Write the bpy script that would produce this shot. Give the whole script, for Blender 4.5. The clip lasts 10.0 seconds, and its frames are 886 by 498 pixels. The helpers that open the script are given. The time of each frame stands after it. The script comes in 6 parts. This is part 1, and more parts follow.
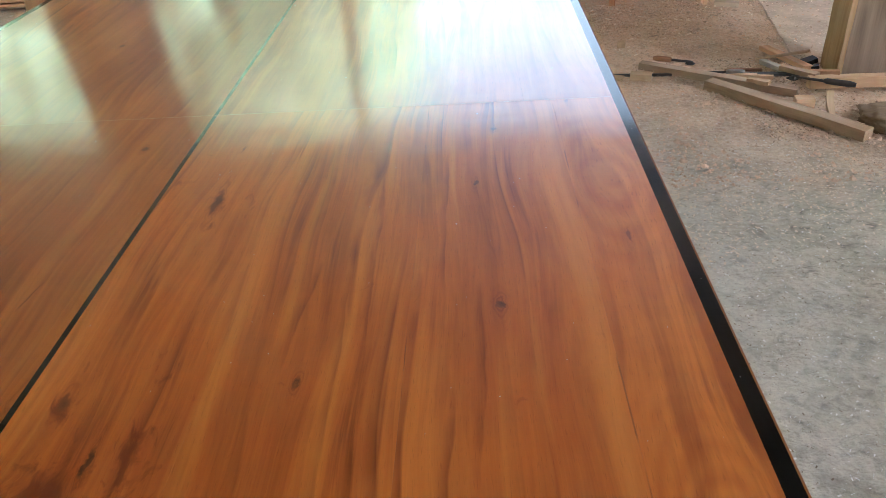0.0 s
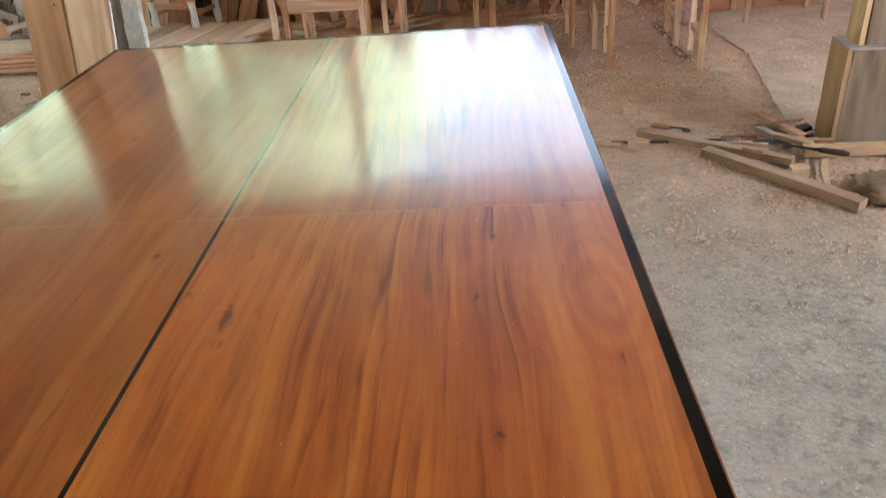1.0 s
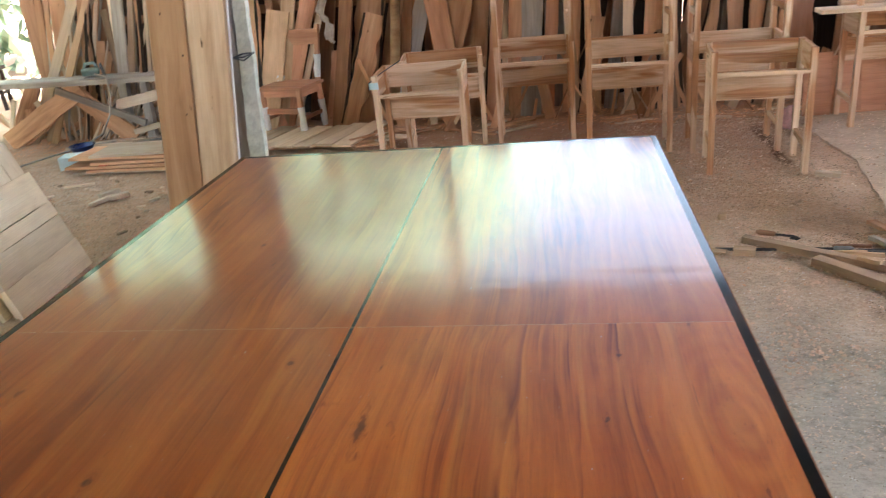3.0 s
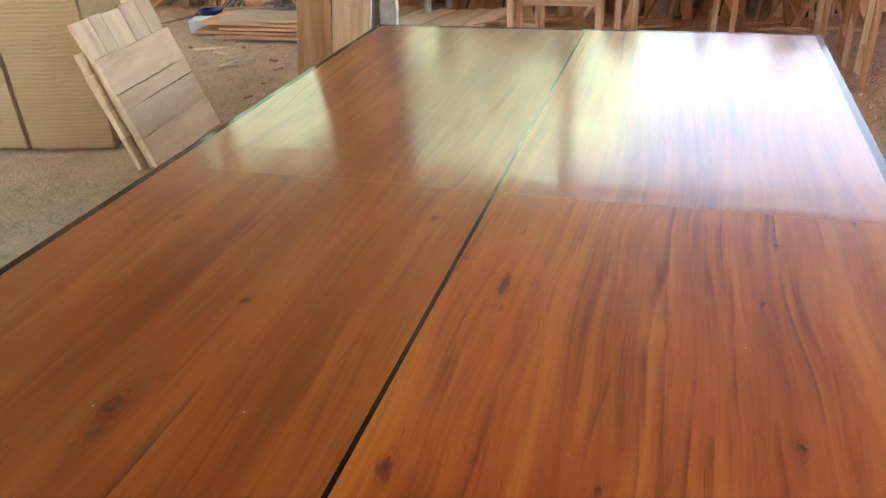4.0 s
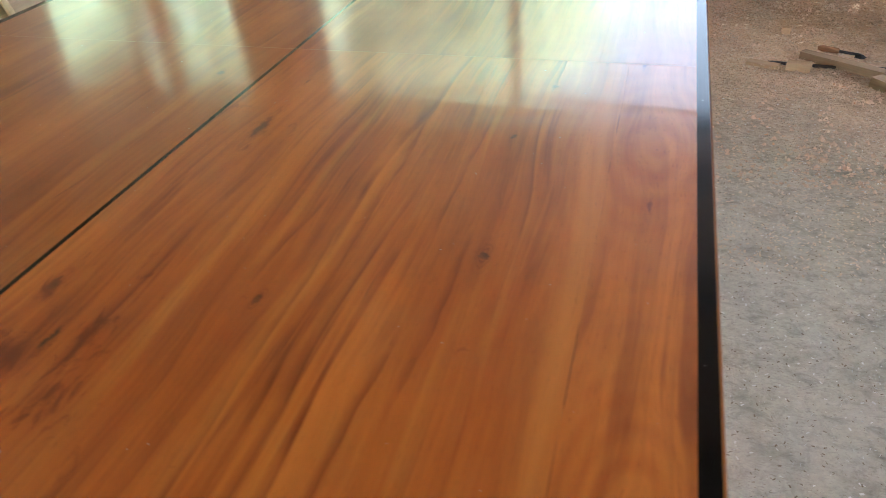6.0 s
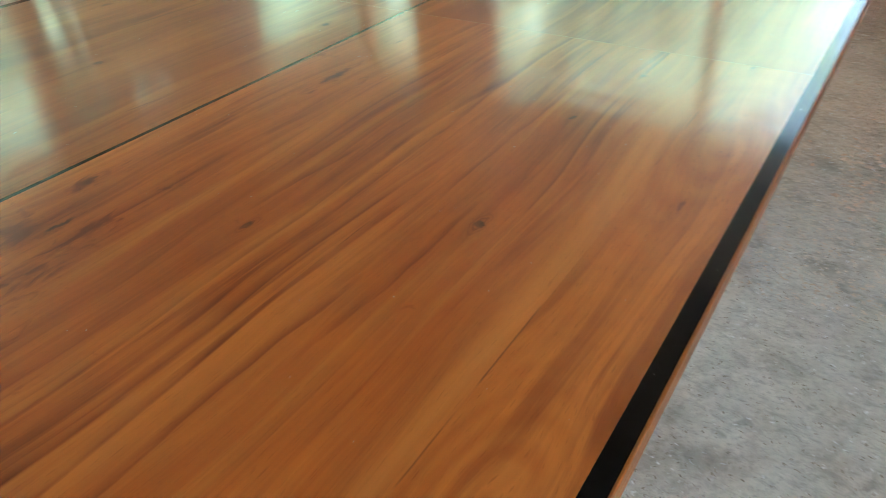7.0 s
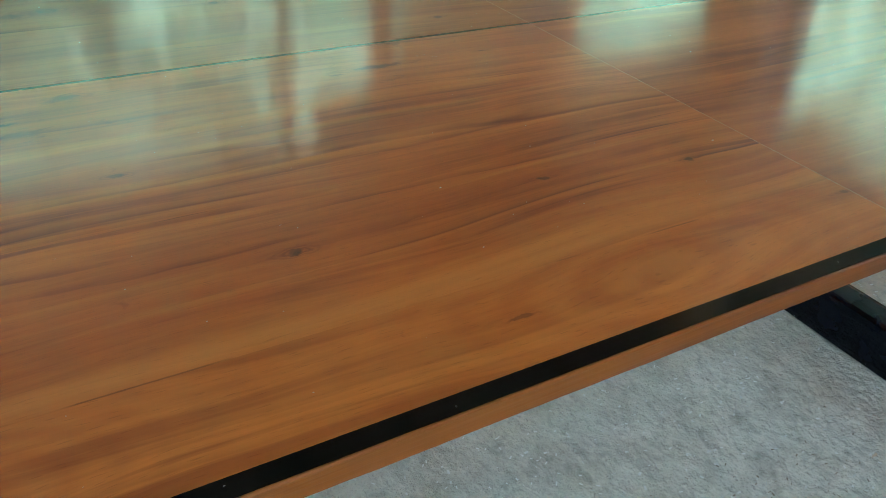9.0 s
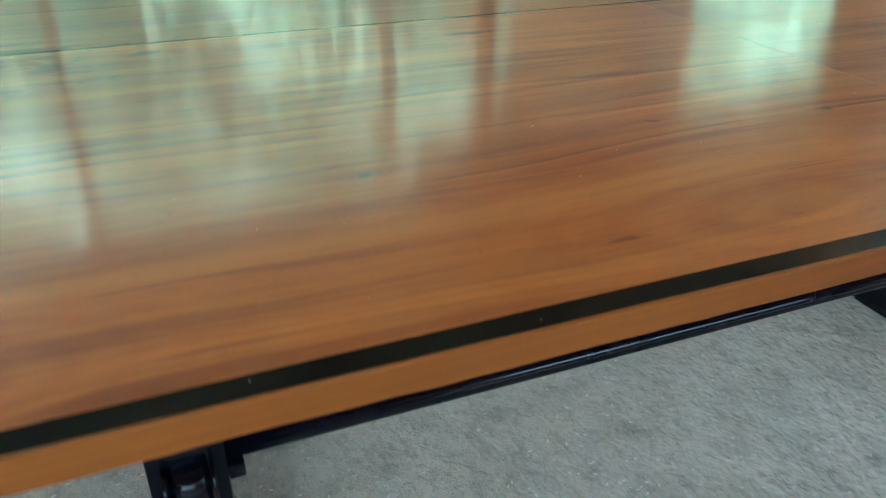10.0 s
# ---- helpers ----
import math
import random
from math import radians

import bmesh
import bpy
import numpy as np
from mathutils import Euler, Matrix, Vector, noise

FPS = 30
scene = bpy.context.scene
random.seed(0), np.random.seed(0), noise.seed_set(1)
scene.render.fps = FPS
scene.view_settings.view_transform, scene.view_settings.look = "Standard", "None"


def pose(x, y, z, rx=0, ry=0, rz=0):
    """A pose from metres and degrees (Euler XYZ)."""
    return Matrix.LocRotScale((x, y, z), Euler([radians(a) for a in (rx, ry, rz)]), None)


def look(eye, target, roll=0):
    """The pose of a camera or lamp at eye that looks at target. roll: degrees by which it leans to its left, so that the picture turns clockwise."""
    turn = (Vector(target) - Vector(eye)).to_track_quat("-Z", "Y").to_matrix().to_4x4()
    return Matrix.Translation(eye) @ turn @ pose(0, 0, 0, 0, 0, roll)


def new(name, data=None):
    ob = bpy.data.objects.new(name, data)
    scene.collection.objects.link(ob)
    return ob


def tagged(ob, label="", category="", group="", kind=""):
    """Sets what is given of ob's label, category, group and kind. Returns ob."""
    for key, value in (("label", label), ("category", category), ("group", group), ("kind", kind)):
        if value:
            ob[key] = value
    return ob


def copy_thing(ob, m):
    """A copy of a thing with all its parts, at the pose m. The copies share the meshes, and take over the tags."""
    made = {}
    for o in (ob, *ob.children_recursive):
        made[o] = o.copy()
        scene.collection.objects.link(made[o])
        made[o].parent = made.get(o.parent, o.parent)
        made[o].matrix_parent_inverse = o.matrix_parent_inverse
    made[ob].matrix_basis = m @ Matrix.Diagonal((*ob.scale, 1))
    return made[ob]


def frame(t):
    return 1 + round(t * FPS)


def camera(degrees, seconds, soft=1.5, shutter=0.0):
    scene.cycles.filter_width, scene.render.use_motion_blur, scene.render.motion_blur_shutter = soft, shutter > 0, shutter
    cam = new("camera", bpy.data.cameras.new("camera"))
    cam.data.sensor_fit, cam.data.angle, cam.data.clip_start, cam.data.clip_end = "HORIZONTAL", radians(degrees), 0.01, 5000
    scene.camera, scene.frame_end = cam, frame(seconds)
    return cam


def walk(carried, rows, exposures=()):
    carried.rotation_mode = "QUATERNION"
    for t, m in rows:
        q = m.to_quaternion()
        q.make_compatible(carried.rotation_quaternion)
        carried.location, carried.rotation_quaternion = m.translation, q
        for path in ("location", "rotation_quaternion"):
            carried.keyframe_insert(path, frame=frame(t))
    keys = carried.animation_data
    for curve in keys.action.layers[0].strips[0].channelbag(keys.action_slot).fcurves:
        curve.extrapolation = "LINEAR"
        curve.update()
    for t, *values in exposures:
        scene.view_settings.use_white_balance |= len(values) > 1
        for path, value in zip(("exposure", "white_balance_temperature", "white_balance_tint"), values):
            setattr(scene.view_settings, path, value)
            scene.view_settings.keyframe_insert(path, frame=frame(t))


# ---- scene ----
cam = camera(60.6, 10.0, soft=0.44, shutter=0.3)
PATH = [
    (0, (0.477, -1.283, 1.274), (0.373, 0.392, 0.186), -4.1),
    (0.5, (0.484, -1.272, 1.321), (0.375, 0.399, 0.227), -4.4),
    (1, (0.486, -1.26, 1.386), (0.379, 0.472, 0.392), -4.3),
    (1.5, (0.487, -1.258, 1.43), (0.362, 0.569, 0.625), -5.1),
    (2, (0.484, -1.263, 1.451), (0.311, 0.61, 0.771), -5.7),
    (2.2, (0.482, -1.262, 1.449), (0.306, 0.613, 0.775), -5.8),
    (3.3, (0.379, -1.285, 1.429), (-0.016, 0.495, 0.607), -5.0),
    (3.5, (0.357, -1.293, 1.413), (-0.088, 0.453, 0.545), -4.4),
    (4, (0.32, -1.312, 1.378), (-0.227, 0.347, 0.405), -3.0),
    (4.5, (0.302, -1.329, 1.343), (-0.284, 0.253, 0.269), -3.6),
    (5, (0.34, -1.335, 1.301), (-0.248, 0.251, 0.235), -4.7),
    (5.5, (0.464, -1.305, 1.253), (-0.033, 0.311, 0.184), -4.5),
    (5.7, (0.549, -1.279, 1.238), (0.073, 0.319, 0.134), -4.0),
    (7, (0.822, -1.18, 1.163), (-0.076, 0.226, 0.058), -1.8),
    (7.5, (0.858, -1.067, 1.128), (-0.33, 0.057, -0.023), -2.0),
    (8, (0.88, -1.008, 1.126), (-0.323, 0.037, -0.082), 1.3),
    (8.5, (0.973, -0.877, 1.133), (-0.375, 0.064, -0.006), 2.3),
    (9, (1.054, -0.772, 1.145), (-0.374, 0.077, 0.032), 3.3),
    (9.5, (1.056, -0.742, 1.099), (-0.41, 0.006, -0.037), 1.2),
    (9.9, (1.035, -0.759, 1.032), (-0.535, -0.063, 0.005), 0.2),
    (10, (1.041, -0.747, 1.0), (-0.574, -0.097, 0.015), 0.4),
]
walk(cam, [(t, look(eye, target, roll)) for t, eye, target, roll in PATH],
     [(0, 4.80, 5200, 3), (1, 4.87, 5450, 6), (2, 4.87, 5230, 6), (3.5, 4.85, 5520, 8), (4.5, 4.82, 5880, 14), (5, 4.80, 5560, 8), (5.7, 4.75, 5430, 7), (7, 4.69, 4950, -3), (8.5, 4.43, 4450, -13), (10, 4.55, 4500, -10)])

# world and sun: hazy bright day outside an open-sided shed
world = bpy.data.worlds.new("sky")
scene.world = world
world.use_nodes = True
wn = world.node_tree.nodes
sky = wn.new("ShaderNodeTexSky")
sky.sky_type = "NISHITA"
sky.sun_disc = False
sky.sun_elevation = radians(52)
sky.sun_rotation = radians(140)
sky.dust_density = 4.0
sky.ozone_density = 0.3
sky.air_density = 1.0
wn["Background"].inputs["Strength"].default_value = 0.051
haze = wn.new("ShaderNodeHueSaturation")  # thin high cloud whitens the sky
haze.inputs["Saturation"].default_value = 0.34
world.node_tree.links.new(sky.outputs["Color"], haze.inputs["Color"])
world.node_tree.links.new(haze.outputs["Color"], wn["Background"].inputs["Color"])
sun = new("sun", bpy.data.lights.new("sun", "SUN"))
sun.data.energy = 5.0
sun.data.angle = radians(0.6)
sun.data.color = (1.0, 0.95, 0.86)
sun_dir = Vector((math.sin(radians(140)) * math.cos(radians(52)), math.cos(radians(140)) * math.cos(radians(52)), math.sin(radians(52))))
sun.matrix_world = look(sun_dir * 30, (0, 0, 0))


# ---- materials ----
def nodes_of(name):
    m = bpy.data.materials.new(name)
    m.use_nodes = True
    nt = m.node_tree
    return m, nt, nt.nodes["Principled BSDF"]


class Net:
    """Small shorthand for wiring shader nodes."""
    def __init__(self, nt):
        self.nt = nt

    def node(self, kind, **values):
        n = self.nt.nodes.new(kind)
        for k, v in values.items():
            n.inputs[k].default_value = v
        return n

    def link(self, a, b):
        self.nt.links.new(a, b)

    def math(self, op, a, b=None, clamp=False):
        n = self.nt.nodes.new("ShaderNodeMath")
        n.operation = op
        n.use_clamp = clamp
        for i, v in enumerate((a, b)):
            if v is None:
                continue
            if isinstance(v, (int, float)):
                n.inputs[i].default_value = v
            else:
                self.link(v, n.inputs[i])
        return n.outputs[0]

    def ramp(self, fac, stops):
        n = self.nt.nodes.new("ShaderNodeValToRGB")
        e = n.color_ramp.elements
        while len(e) < len(stops):
            e.new(0.5)
        for el, (p, c) in zip(e, stops):
            el.position = p
            el.color = (*c, 1) if len(c) == 3 else c
        self.link(fac, n.inputs[0])
        return n.outputs["Color"]

    def mix(self, fac, a, b, kind="MIX"):
        n = self.nt.nodes.new("ShaderNodeMix")
        n.data_type = "RGBA"
        n.blend_type = kind
        for sock, v in ((n.inputs[0], fac), (n.inputs[6], a), (n.inputs[7], b)):
            if isinstance(v, (int, float)):
                sock.default_value = v
            elif isinstance(v, tuple):
                sock.default_value = (*v, 1)
            else:
                self.link(v, sock)
        return n.outputs[2]

    def noise(self, vec, scale, detail=4.0, rough=0.55, dist=0.0):
        n = self.node("ShaderNodeTexNoise", Scale=scale, Detail=detail, Roughness=rough, Distortion=dist)
        self.link(vec, n.inputs["Vector"])
        return n.outputs["Fac"]

    def mapped(self, vec, scale=(1, 1, 1), loc=(0, 0, 0)):
        n = self.node("ShaderNodeMapping", Scale=scale, Location=loc)
        self.link(vec, n.inputs["Vector"])
        return n.outputs[0]

    def bump(self, height, strength, dist, bsdf, sock="Normal"):
        n = self.node("ShaderNodeBump", Strength=strength, Distance=dist)
        self.link(height, n.inputs["Height"])
        self.link(n.outputs[0], bsdf.inputs[sock])
        return n


def raw_wood(name, pale, mid, dark, rough=0.75, grey=0.0, grain=1.0, spread=0.50):
    """Sawn timber whose grain runs along the local x of each piece."""
    pale, mid, dark = (tuple(min(c * g, 0.9) for c, g in zip(tone, (1.02, 1.06, 1.11))) for tone in (pale, mid, dark))
    m, nt, p = nodes_of(name)
    w = Net(nt)
    info = nt.nodes.new("ShaderNodeObjectInfo")
    co = nt.nodes.new("ShaderNodeTexCoord")
    off = w.node("ShaderNodeVectorMath")
    off.operation = "ADD"
    comb = w.node("ShaderNodeCombineXYZ")
    for i, k in enumerate((37.0, 11.0, 23.0)):
        w.link(w.math("MULTIPLY", info.outputs["Random"], k), comb.inputs[i])
    w.link(co.outputs["Object"], off.inputs[0])
    w.link(comb.outputs[0], off.inputs[1])
    v = off.outputs[0]
    warp = w.noise(w.mapped(v, (0.8, 5, 5)), 1.6, 2)
    lines = w.noise(w.mapped(v, (1.2, 26 * grain, 26 * grain)), 1.5, 5, 0.6, 0.8)
    fine = w.noise(w.mapped(v, (6, 180, 180)), 1.0, 2)
    tone = w.math("ADD", w.math("MULTIPLY", lines, 0.50), w.math("MULTIPLY", warp, 0.50))
    col = w.ramp(tone, ((0.30, dark), (0.47, mid), (0.66, pale)))
    shade = w.math("ADD", w.math("MULTIPLY", info.outputs["Random"], spread), 1.01 - spread / 2)
    shade = w.math("MULTIPLY", shade, w.math("ADD", w.math("MULTIPLY", fine, 0.3), 0.85))
    grey_c = w.node("ShaderNodeCombineColor")
    for i in range(3):
        w.link(shade, grey_c.inputs[i])
    col = w.mix(1.0, col, grey_c.outputs[0], "MULTIPLY")
    stain = w.noise(v, 3.0, 5, 0.65)
    col = w.mix(w.math("MULTIPLY", w.math("SUBTRACT", stain, 0.5, True), 1.2 + 2 * grey, True), col, (0.20, 0.17, 0.14) if grey else dark)
    spots = w.noise(w.mapped(v, (11, 34, 34)), 1.0, 2)
    col = w.mix(w.math("MULTIPLY", w.math("SUBTRACT", spots, 0.73, True), 14.0, True), col, tuple(c * 0.35 for c in dark))
    w.link(col, p.inputs["Base Color"])
    p.inputs["Roughness"].default_value = rough
    p.inputs["Specular IOR Level"].default_value = 0.25
    w.bump(w.math("ADD", lines, fine), 0.35, 0.002, p)
    return m


def plain(name, colour, rough=0.5, metal=0.0, vary=0.15, scale=8.0, bump=0.2, coat=0.0, spec=0.5, ior=1.5, film=0.08):
    m, nt, p = nodes_of(name)
    w = Net(nt)
    co = nt.nodes.new("ShaderNodeTexCoord")
    n1 = w.noise(co.outputs["Object"], scale, 5, 0.6)
    n2 = w.noise(co.outputs["Object"], scale * 9, 3, 0.5)
    f = w.math("ADD", w.math("MULTIPLY", n1, 0.7), w.math("MULTIPLY", n2, 0.3))
    lo = tuple(c * (1 - 2 * vary) for c in colour)
    hi = tuple(min(1, c * (1 + 2 * vary)) for c in colour)
    w.link(w.ramp(f, ((0.3, lo), (0.7, hi))), p.inputs["Base Color"])
    r = w.math("ADD", w.math("MULTIPLY", n1, 0.3), rough - 0.15, True)
    w.link(r, p.inputs["Roughness"])
    p.inputs["Metallic"].default_value = metal
    p.inputs["Coat Weight"].default_value = coat
    p.inputs["Coat Roughness"].default_value = film
    p.inputs["Coat IOR"].default_value = ior
    p.inputs["Specular IOR Level"].default_value = spec
    if bump:
        w.bump(f, bump, 0.003, p)
    return m


# knots of the table's timber: x, y, half width, half length, darkness
KNOTS_RIGHT = [(0.495, -0.596, 0.0065, 0.009, 1.0), (0.283, -0.715, 0.005, 0.008, 0.9), (0.470, -0.301, 0.004, 0.009, 0.8), (0.093, -0.331, 0.0065, 0.030, 0.85), (0.503, -0.116, 0.004, 0.006, 0.8),
               (0.107, -0.815, 0.003, 0.019, 1.0), (0.054, -0.873, 0.012, 0.015, 0.5), (0.049, -0.736, 0.008, 0.013, 0.8), (0.664, -0.460, 0.003, 0.013, 0.6), (0.636, -0.010, 0.004, 0.007, 0.7),
               (0.090, -0.150, 0.003, 0.006, 0.7), (0.25, 0.62, 0.005, 0.006, 0.6)]
KNOTS_LEFT = [(-0.330, -0.724, 0.015, 0.020, 1.0), (-0.318, -0.775, 0.011, 0.022, 0.5), (-0.287, -0.461, 0.008, 0.008, 0.9), (-0.084, -0.132, 0.006, 0.007, 0.85), (-0.520, -0.785, 0.009, 0.022, 0.75),
              (-0.406, -0.885, 0.015, 0.028, 0.85), (-0.564, -0.229, 0.008, 0.014, 0.5), (-0.35, 0.45, 0.007, 0.010, 0.6), (-0.276, 0.325, 0.004, 0.007, 0.7)]
# ragged dark flames of the burl by the inlay: x, y, half width, half length, darkness
FLAMES = [(0.085, -0.845, 0.026, 0.030, 0.9), (0.142, -0.800, 0.015, 0.055, 0.8), (0.045, -0.905, 0.030, 0.030, 0.7), (0.052, -0.740, 0.016, 0.024, 0.6), (0.024, -0.855, 0.020, 0.018, 0.6),
          (0.155, -0.900, 0.030, 0.050, 0.6), (-0.014, -0.880, 0.016, 0.040, 1.5), (0.096, -0.335, 0.014, 0.045, 0.6), (0.036, -0.262, 0.032, 0.012, 0.42), (-0.320, -0.745, 0.024, 0.050, 0.5),
          (-0.050, -0.930, 0.016, 0.060, 0.6)]
# long dark streaks: x, y, half width, half length, slant, darkness
STREAKS_RIGHT = [(0.335, -0.470, 0.0090, 0.30, -0.030, 0.75), (0.314, -0.640, 0.0070, 0.22, -0.020, 0.60), (0.426, -0.400, 0.0060, 0.20, 0.000, 0.80), (0.480, -0.400, 0.0060, 0.13, -0.120, 0.65),
                 (0.262, -0.600, 0.0100, 0.12, 0.080, 0.80), (0.244, -0.210, 0.0060, 0.09, 0.000, 0.50), (0.468, -0.690, 0.0080, 0.16, 0.030, 0.85), (0.436, -0.900, 0.0090, 0.20, 0.020, 0.80)]
STREAKS_LEFT = [(-0.247, -0.810, 0.0100, 0.18, 0.004, 0.95), (-0.082, -0.545, 0.0020, 0.040, 0.080, 1.00), (-0.118, -0.630, 0.0080, 0.15, 0.030, 0.60), (-0.170, -0.330, 0.0080, 0.16, 0.000, 0.45),
                (-0.435, -0.580, 0.0100, 0.18, 0.010, 0.45), (-0.290, -0.580, 0.0070, 0.12, 0.020, 0.50), (0.372, -0.850, 0.0080, 0.18, 0.000, 0.70)]
# broad swirls that bend the grain without a dark heart
SWIRLS = [(0.662, -0.300, 0.045, 0.12), (0.672, -0.90, 0.032, 0.07)]


def table_wood(name):
    """Varnished reddish hardwood, grain along y, swirling round its knots."""
    m, nt, p = nodes_of(name)
    w = Net(nt)
    geo = nt.nodes.new("ShaderNodeNewGeometry")
    info = nt.nodes.new("ShaderNodeObjectInfo")
    rnd = info.outputs["Random"]
    pos = geo.outputs["Position"]
    sep = w.node("ShaderNodeSeparateXYZ")
    w.link(pos, sep.inputs[0])
    x, y, z = sep.outputs

    def square(v, size):
        q = w.math("DIVIDE", v, size)
        return w.math("MULTIPLY", q, q)

    def join(op, a, b):
        return b if a is None else w.math(op, a, b)

    def rise(v, lo, hi):
        return w.math("MULTIPLY", w.math("SUBTRACT", v, lo), 1.0 / (hi - lo), True)

    def vec(a, b, c):
        n = w.node("ShaderNodeCombineXYZ")
        for k, v in enumerate((a, b, c)):
            w.link(v, n.inputs[k])
        return n.outputs[0]

    jit = w.math("MULTIPLY", w.math("SUBTRACT", w.noise(pos, 55.0, 3), 0.5), 0.014)
    jit2 = w.math("MULTIPLY", w.math("SUBTRACT", w.noise(w.mapped(pos, (1, 1, 9)), 40.0, 3), 0.5), 0.020)
    xj, yj = w.math("ADD", x, jit), w.math("ADD", y, jit2)
    stray = w.math("MULTIPLY", w.math("SUBTRACT", w.noise(w.mapped(pos, (6.0, 3.5, 1.0)), 1.0, 3), 0.5), 0.030)
    bend, halo, heart, rings, flame, dashes = None, None, None, None, None, None
    for kx, ky, sx, sy, depth in KNOTS_RIGHT + KNOTS_LEFT:
        dx, dy = w.math("SUBTRACT", xj, kx), w.math("SUBTRACT", yj, ky)
        fall = w.math("DIVIDE", 1.0, w.math("ADD", w.math("ADD", square(dx, sx * 2.0), square(dy, sy * 4.5)), 1.0))
        bend = join("ADD", bend, w.math("MULTIPLY", w.math("MULTIPLY", dx, fall), -0.55))
        far = w.math("SQRT", w.math("ADD", square(dx, sx), square(dy, sy)))
        heart = join("MAXIMUM", heart, w.math("MULTIPLY", rise(far, 1.10, 0.65), depth))
        halo = join("MAXIMUM", halo, w.math("MULTIPLY", w.math("MULTIPLY", fall, fall), depth))
    for kx, ky, sx, sy, depth in FLAMES:
        dx, dy = w.math("SUBTRACT", x, kx), w.math("SUBTRACT", y, ky)
        fall = w.math("DIVIDE", depth, w.math("ADD", w.math("ADD", square(dx, sx), square(dy, sy)), 1.0))
        if kx == -0.014:
            fall = w.math("MULTIPLY", fall, w.math("GREATER_THAN", x, -0.021))
        flame = join("MAXIMUM", flame, fall)
    for kx, ky, sx, sy in SWIRLS:
        dx, dy = w.math("SUBTRACT", x, kx), w.math("SUBTRACT", y, ky)
        fall = w.math("DIVIDE", 1.0, w.math("ADD", w.math("ADD", square(dx, sx), square(dy, sy)), 1.0))
        bend = w.math("ADD", bend, w.math("MULTIPLY", w.math("MULTIPLY", dx, fall), -0.8))
        far = w.math("SQRT", w.math("ADD", w.math("ADD", square(dx, sx), square(dy, sy)), w.math("MULTIPLY", w.noise(pos, 9.0, 3), 1.5)))
        rings = join("ADD", rings, w.math("MULTIPLY", w.math("SINE", w.math("MULTIPLY", far, 15.0)), w.math("MULTIPLY", fall, 0.075)))
    for kx, ky, sx, sy, slant, depth in STREAKS_RIGHT + STREAKS_LEFT:
        dy = w.math("SUBTRACT", yj, ky)
        dx = w.math("SUBTRACT", w.math("SUBTRACT", w.math("ADD", x, stray), kx), w.math("MULTIPLY", dy, slant))
        across = w.math("MULTIPLY", rise(dx, -sx * 0.9, sx * 0.6), rise(dx, sx, sx * 0.7))
        along = rise(square(dy, sy), 1.0, 0.3)
        dashes = join("MAXIMUM", dashes, w.math("MULTIPLY", w.math("MULTIPLY", across, along), depth))
    gx = w.math("ADD", x, bend)
    seed = w.math("ADD", w.math("MULTIPLY", rnd, 0.75), w.math("MULTIPLY", z, 6.0))
    v = vec(gx, y, seed)
    sway = w.math("SUBTRACT", w.noise(w.mapped(v, (3.2, 1.4, 1.0)), 1.0, 2), 0.5)
    gx2 = w.math("ADD", gx, w.math("MULTIPLY", sway, 0.085))
    v2 = vec(gx2, y, seed)
    # growth rings: each year fades in slowly and ends at a sharp dark line
    drift = w.math("MULTIPLY", w.noise(w.mapped(v2, (5.0, 0.55, 1.0)), 1.0, 2, 0.5), 4.5)
    phase = w.math("ADD", w.math("ADD", w.math("MULTIPLY", gx2, 24.0), drift), w.math("MULTIPLY", rnd, 9.0))
    year = w.math("FRACT", phase)
    year = w.math("MULTIPLY", w.math("POWER", year, 3.0), rise(year, 1.0, 0.94))
    minor = w.math("FRACT", w.math("MULTIPLY", phase, 2.7))
    minor = w.math("MULTIPLY", w.math("POWER", minor, 3.0), rise(minor, 1.0, 0.9))
    broad = w.noise(w.mapped(v2, (8.0, 0.8, 1.0)), 1.0, 3, 0.5)
    cloud = w.noise(w.mapped(v, (5.0, 3.0, 1.0)), 1.0, 4, 0.6)
    streak = w.noise(w.mapped(v2, (27.0, 1.1, 1.0)), 1.0, 5, 0.62, 0.35)
    thin = w.noise(w.mapped(v2, (130.0, 3.0, 1.0)), 1.0, 3, 0.55)
    hair = w.noise(w.mapped(v2, (480.0, 16.0, 1.0)), 1.0, 2, 0.5)
    pores = w.noise(w.mapped(v2, (900.0, 55.0, 1.0)), 1.0, 1, 0.5)
    zone = w.noise(w.mapped(v, (5.0, 0.9, 1.0)), 1.0, 2)
    tone = w.math("ADD", w.math("MULTIPLY", broad, 0.50), w.math("ADD", w.math("MULTIPLY", cloud, 0.30), w.math("ADD", w.math("MULTIPLY", hair, 0.08), w.math("MULTIPLY", thin, 0.12))))
    tone = w.math("ADD", tone, rings)
    col = w.ramp(tone, ((0.36, (0.40, 0.083, 0.0080)), (0.50, (0.54, 0.136, 0.0140)), (0.63, (0.66, 0.201, 0.0265))))
    # the middle of the near right half has the strongest figure
    band = w.math("DIVIDE", 0.55, w.math("ADD", square(w.math("SUBTRACT", x, 0.36), 0.11), 1.0))
    area = w.math("ADD", w.math("MULTIPLY", w.math("SUBTRACT", zone, 0.42, True), 3.0), band, True)
    area = w.math("MULTIPLY", area, w.math("ADD", w.math("MULTIPLY", w.math("GREATER_THAN", x, 0.0), 0.45), 0.55))
    gaps = rise(w.noise(w.mapped(v2, (16.0, 3.5, 1.0)), 1.0, 3, 0.6), 0.36, 0.60)
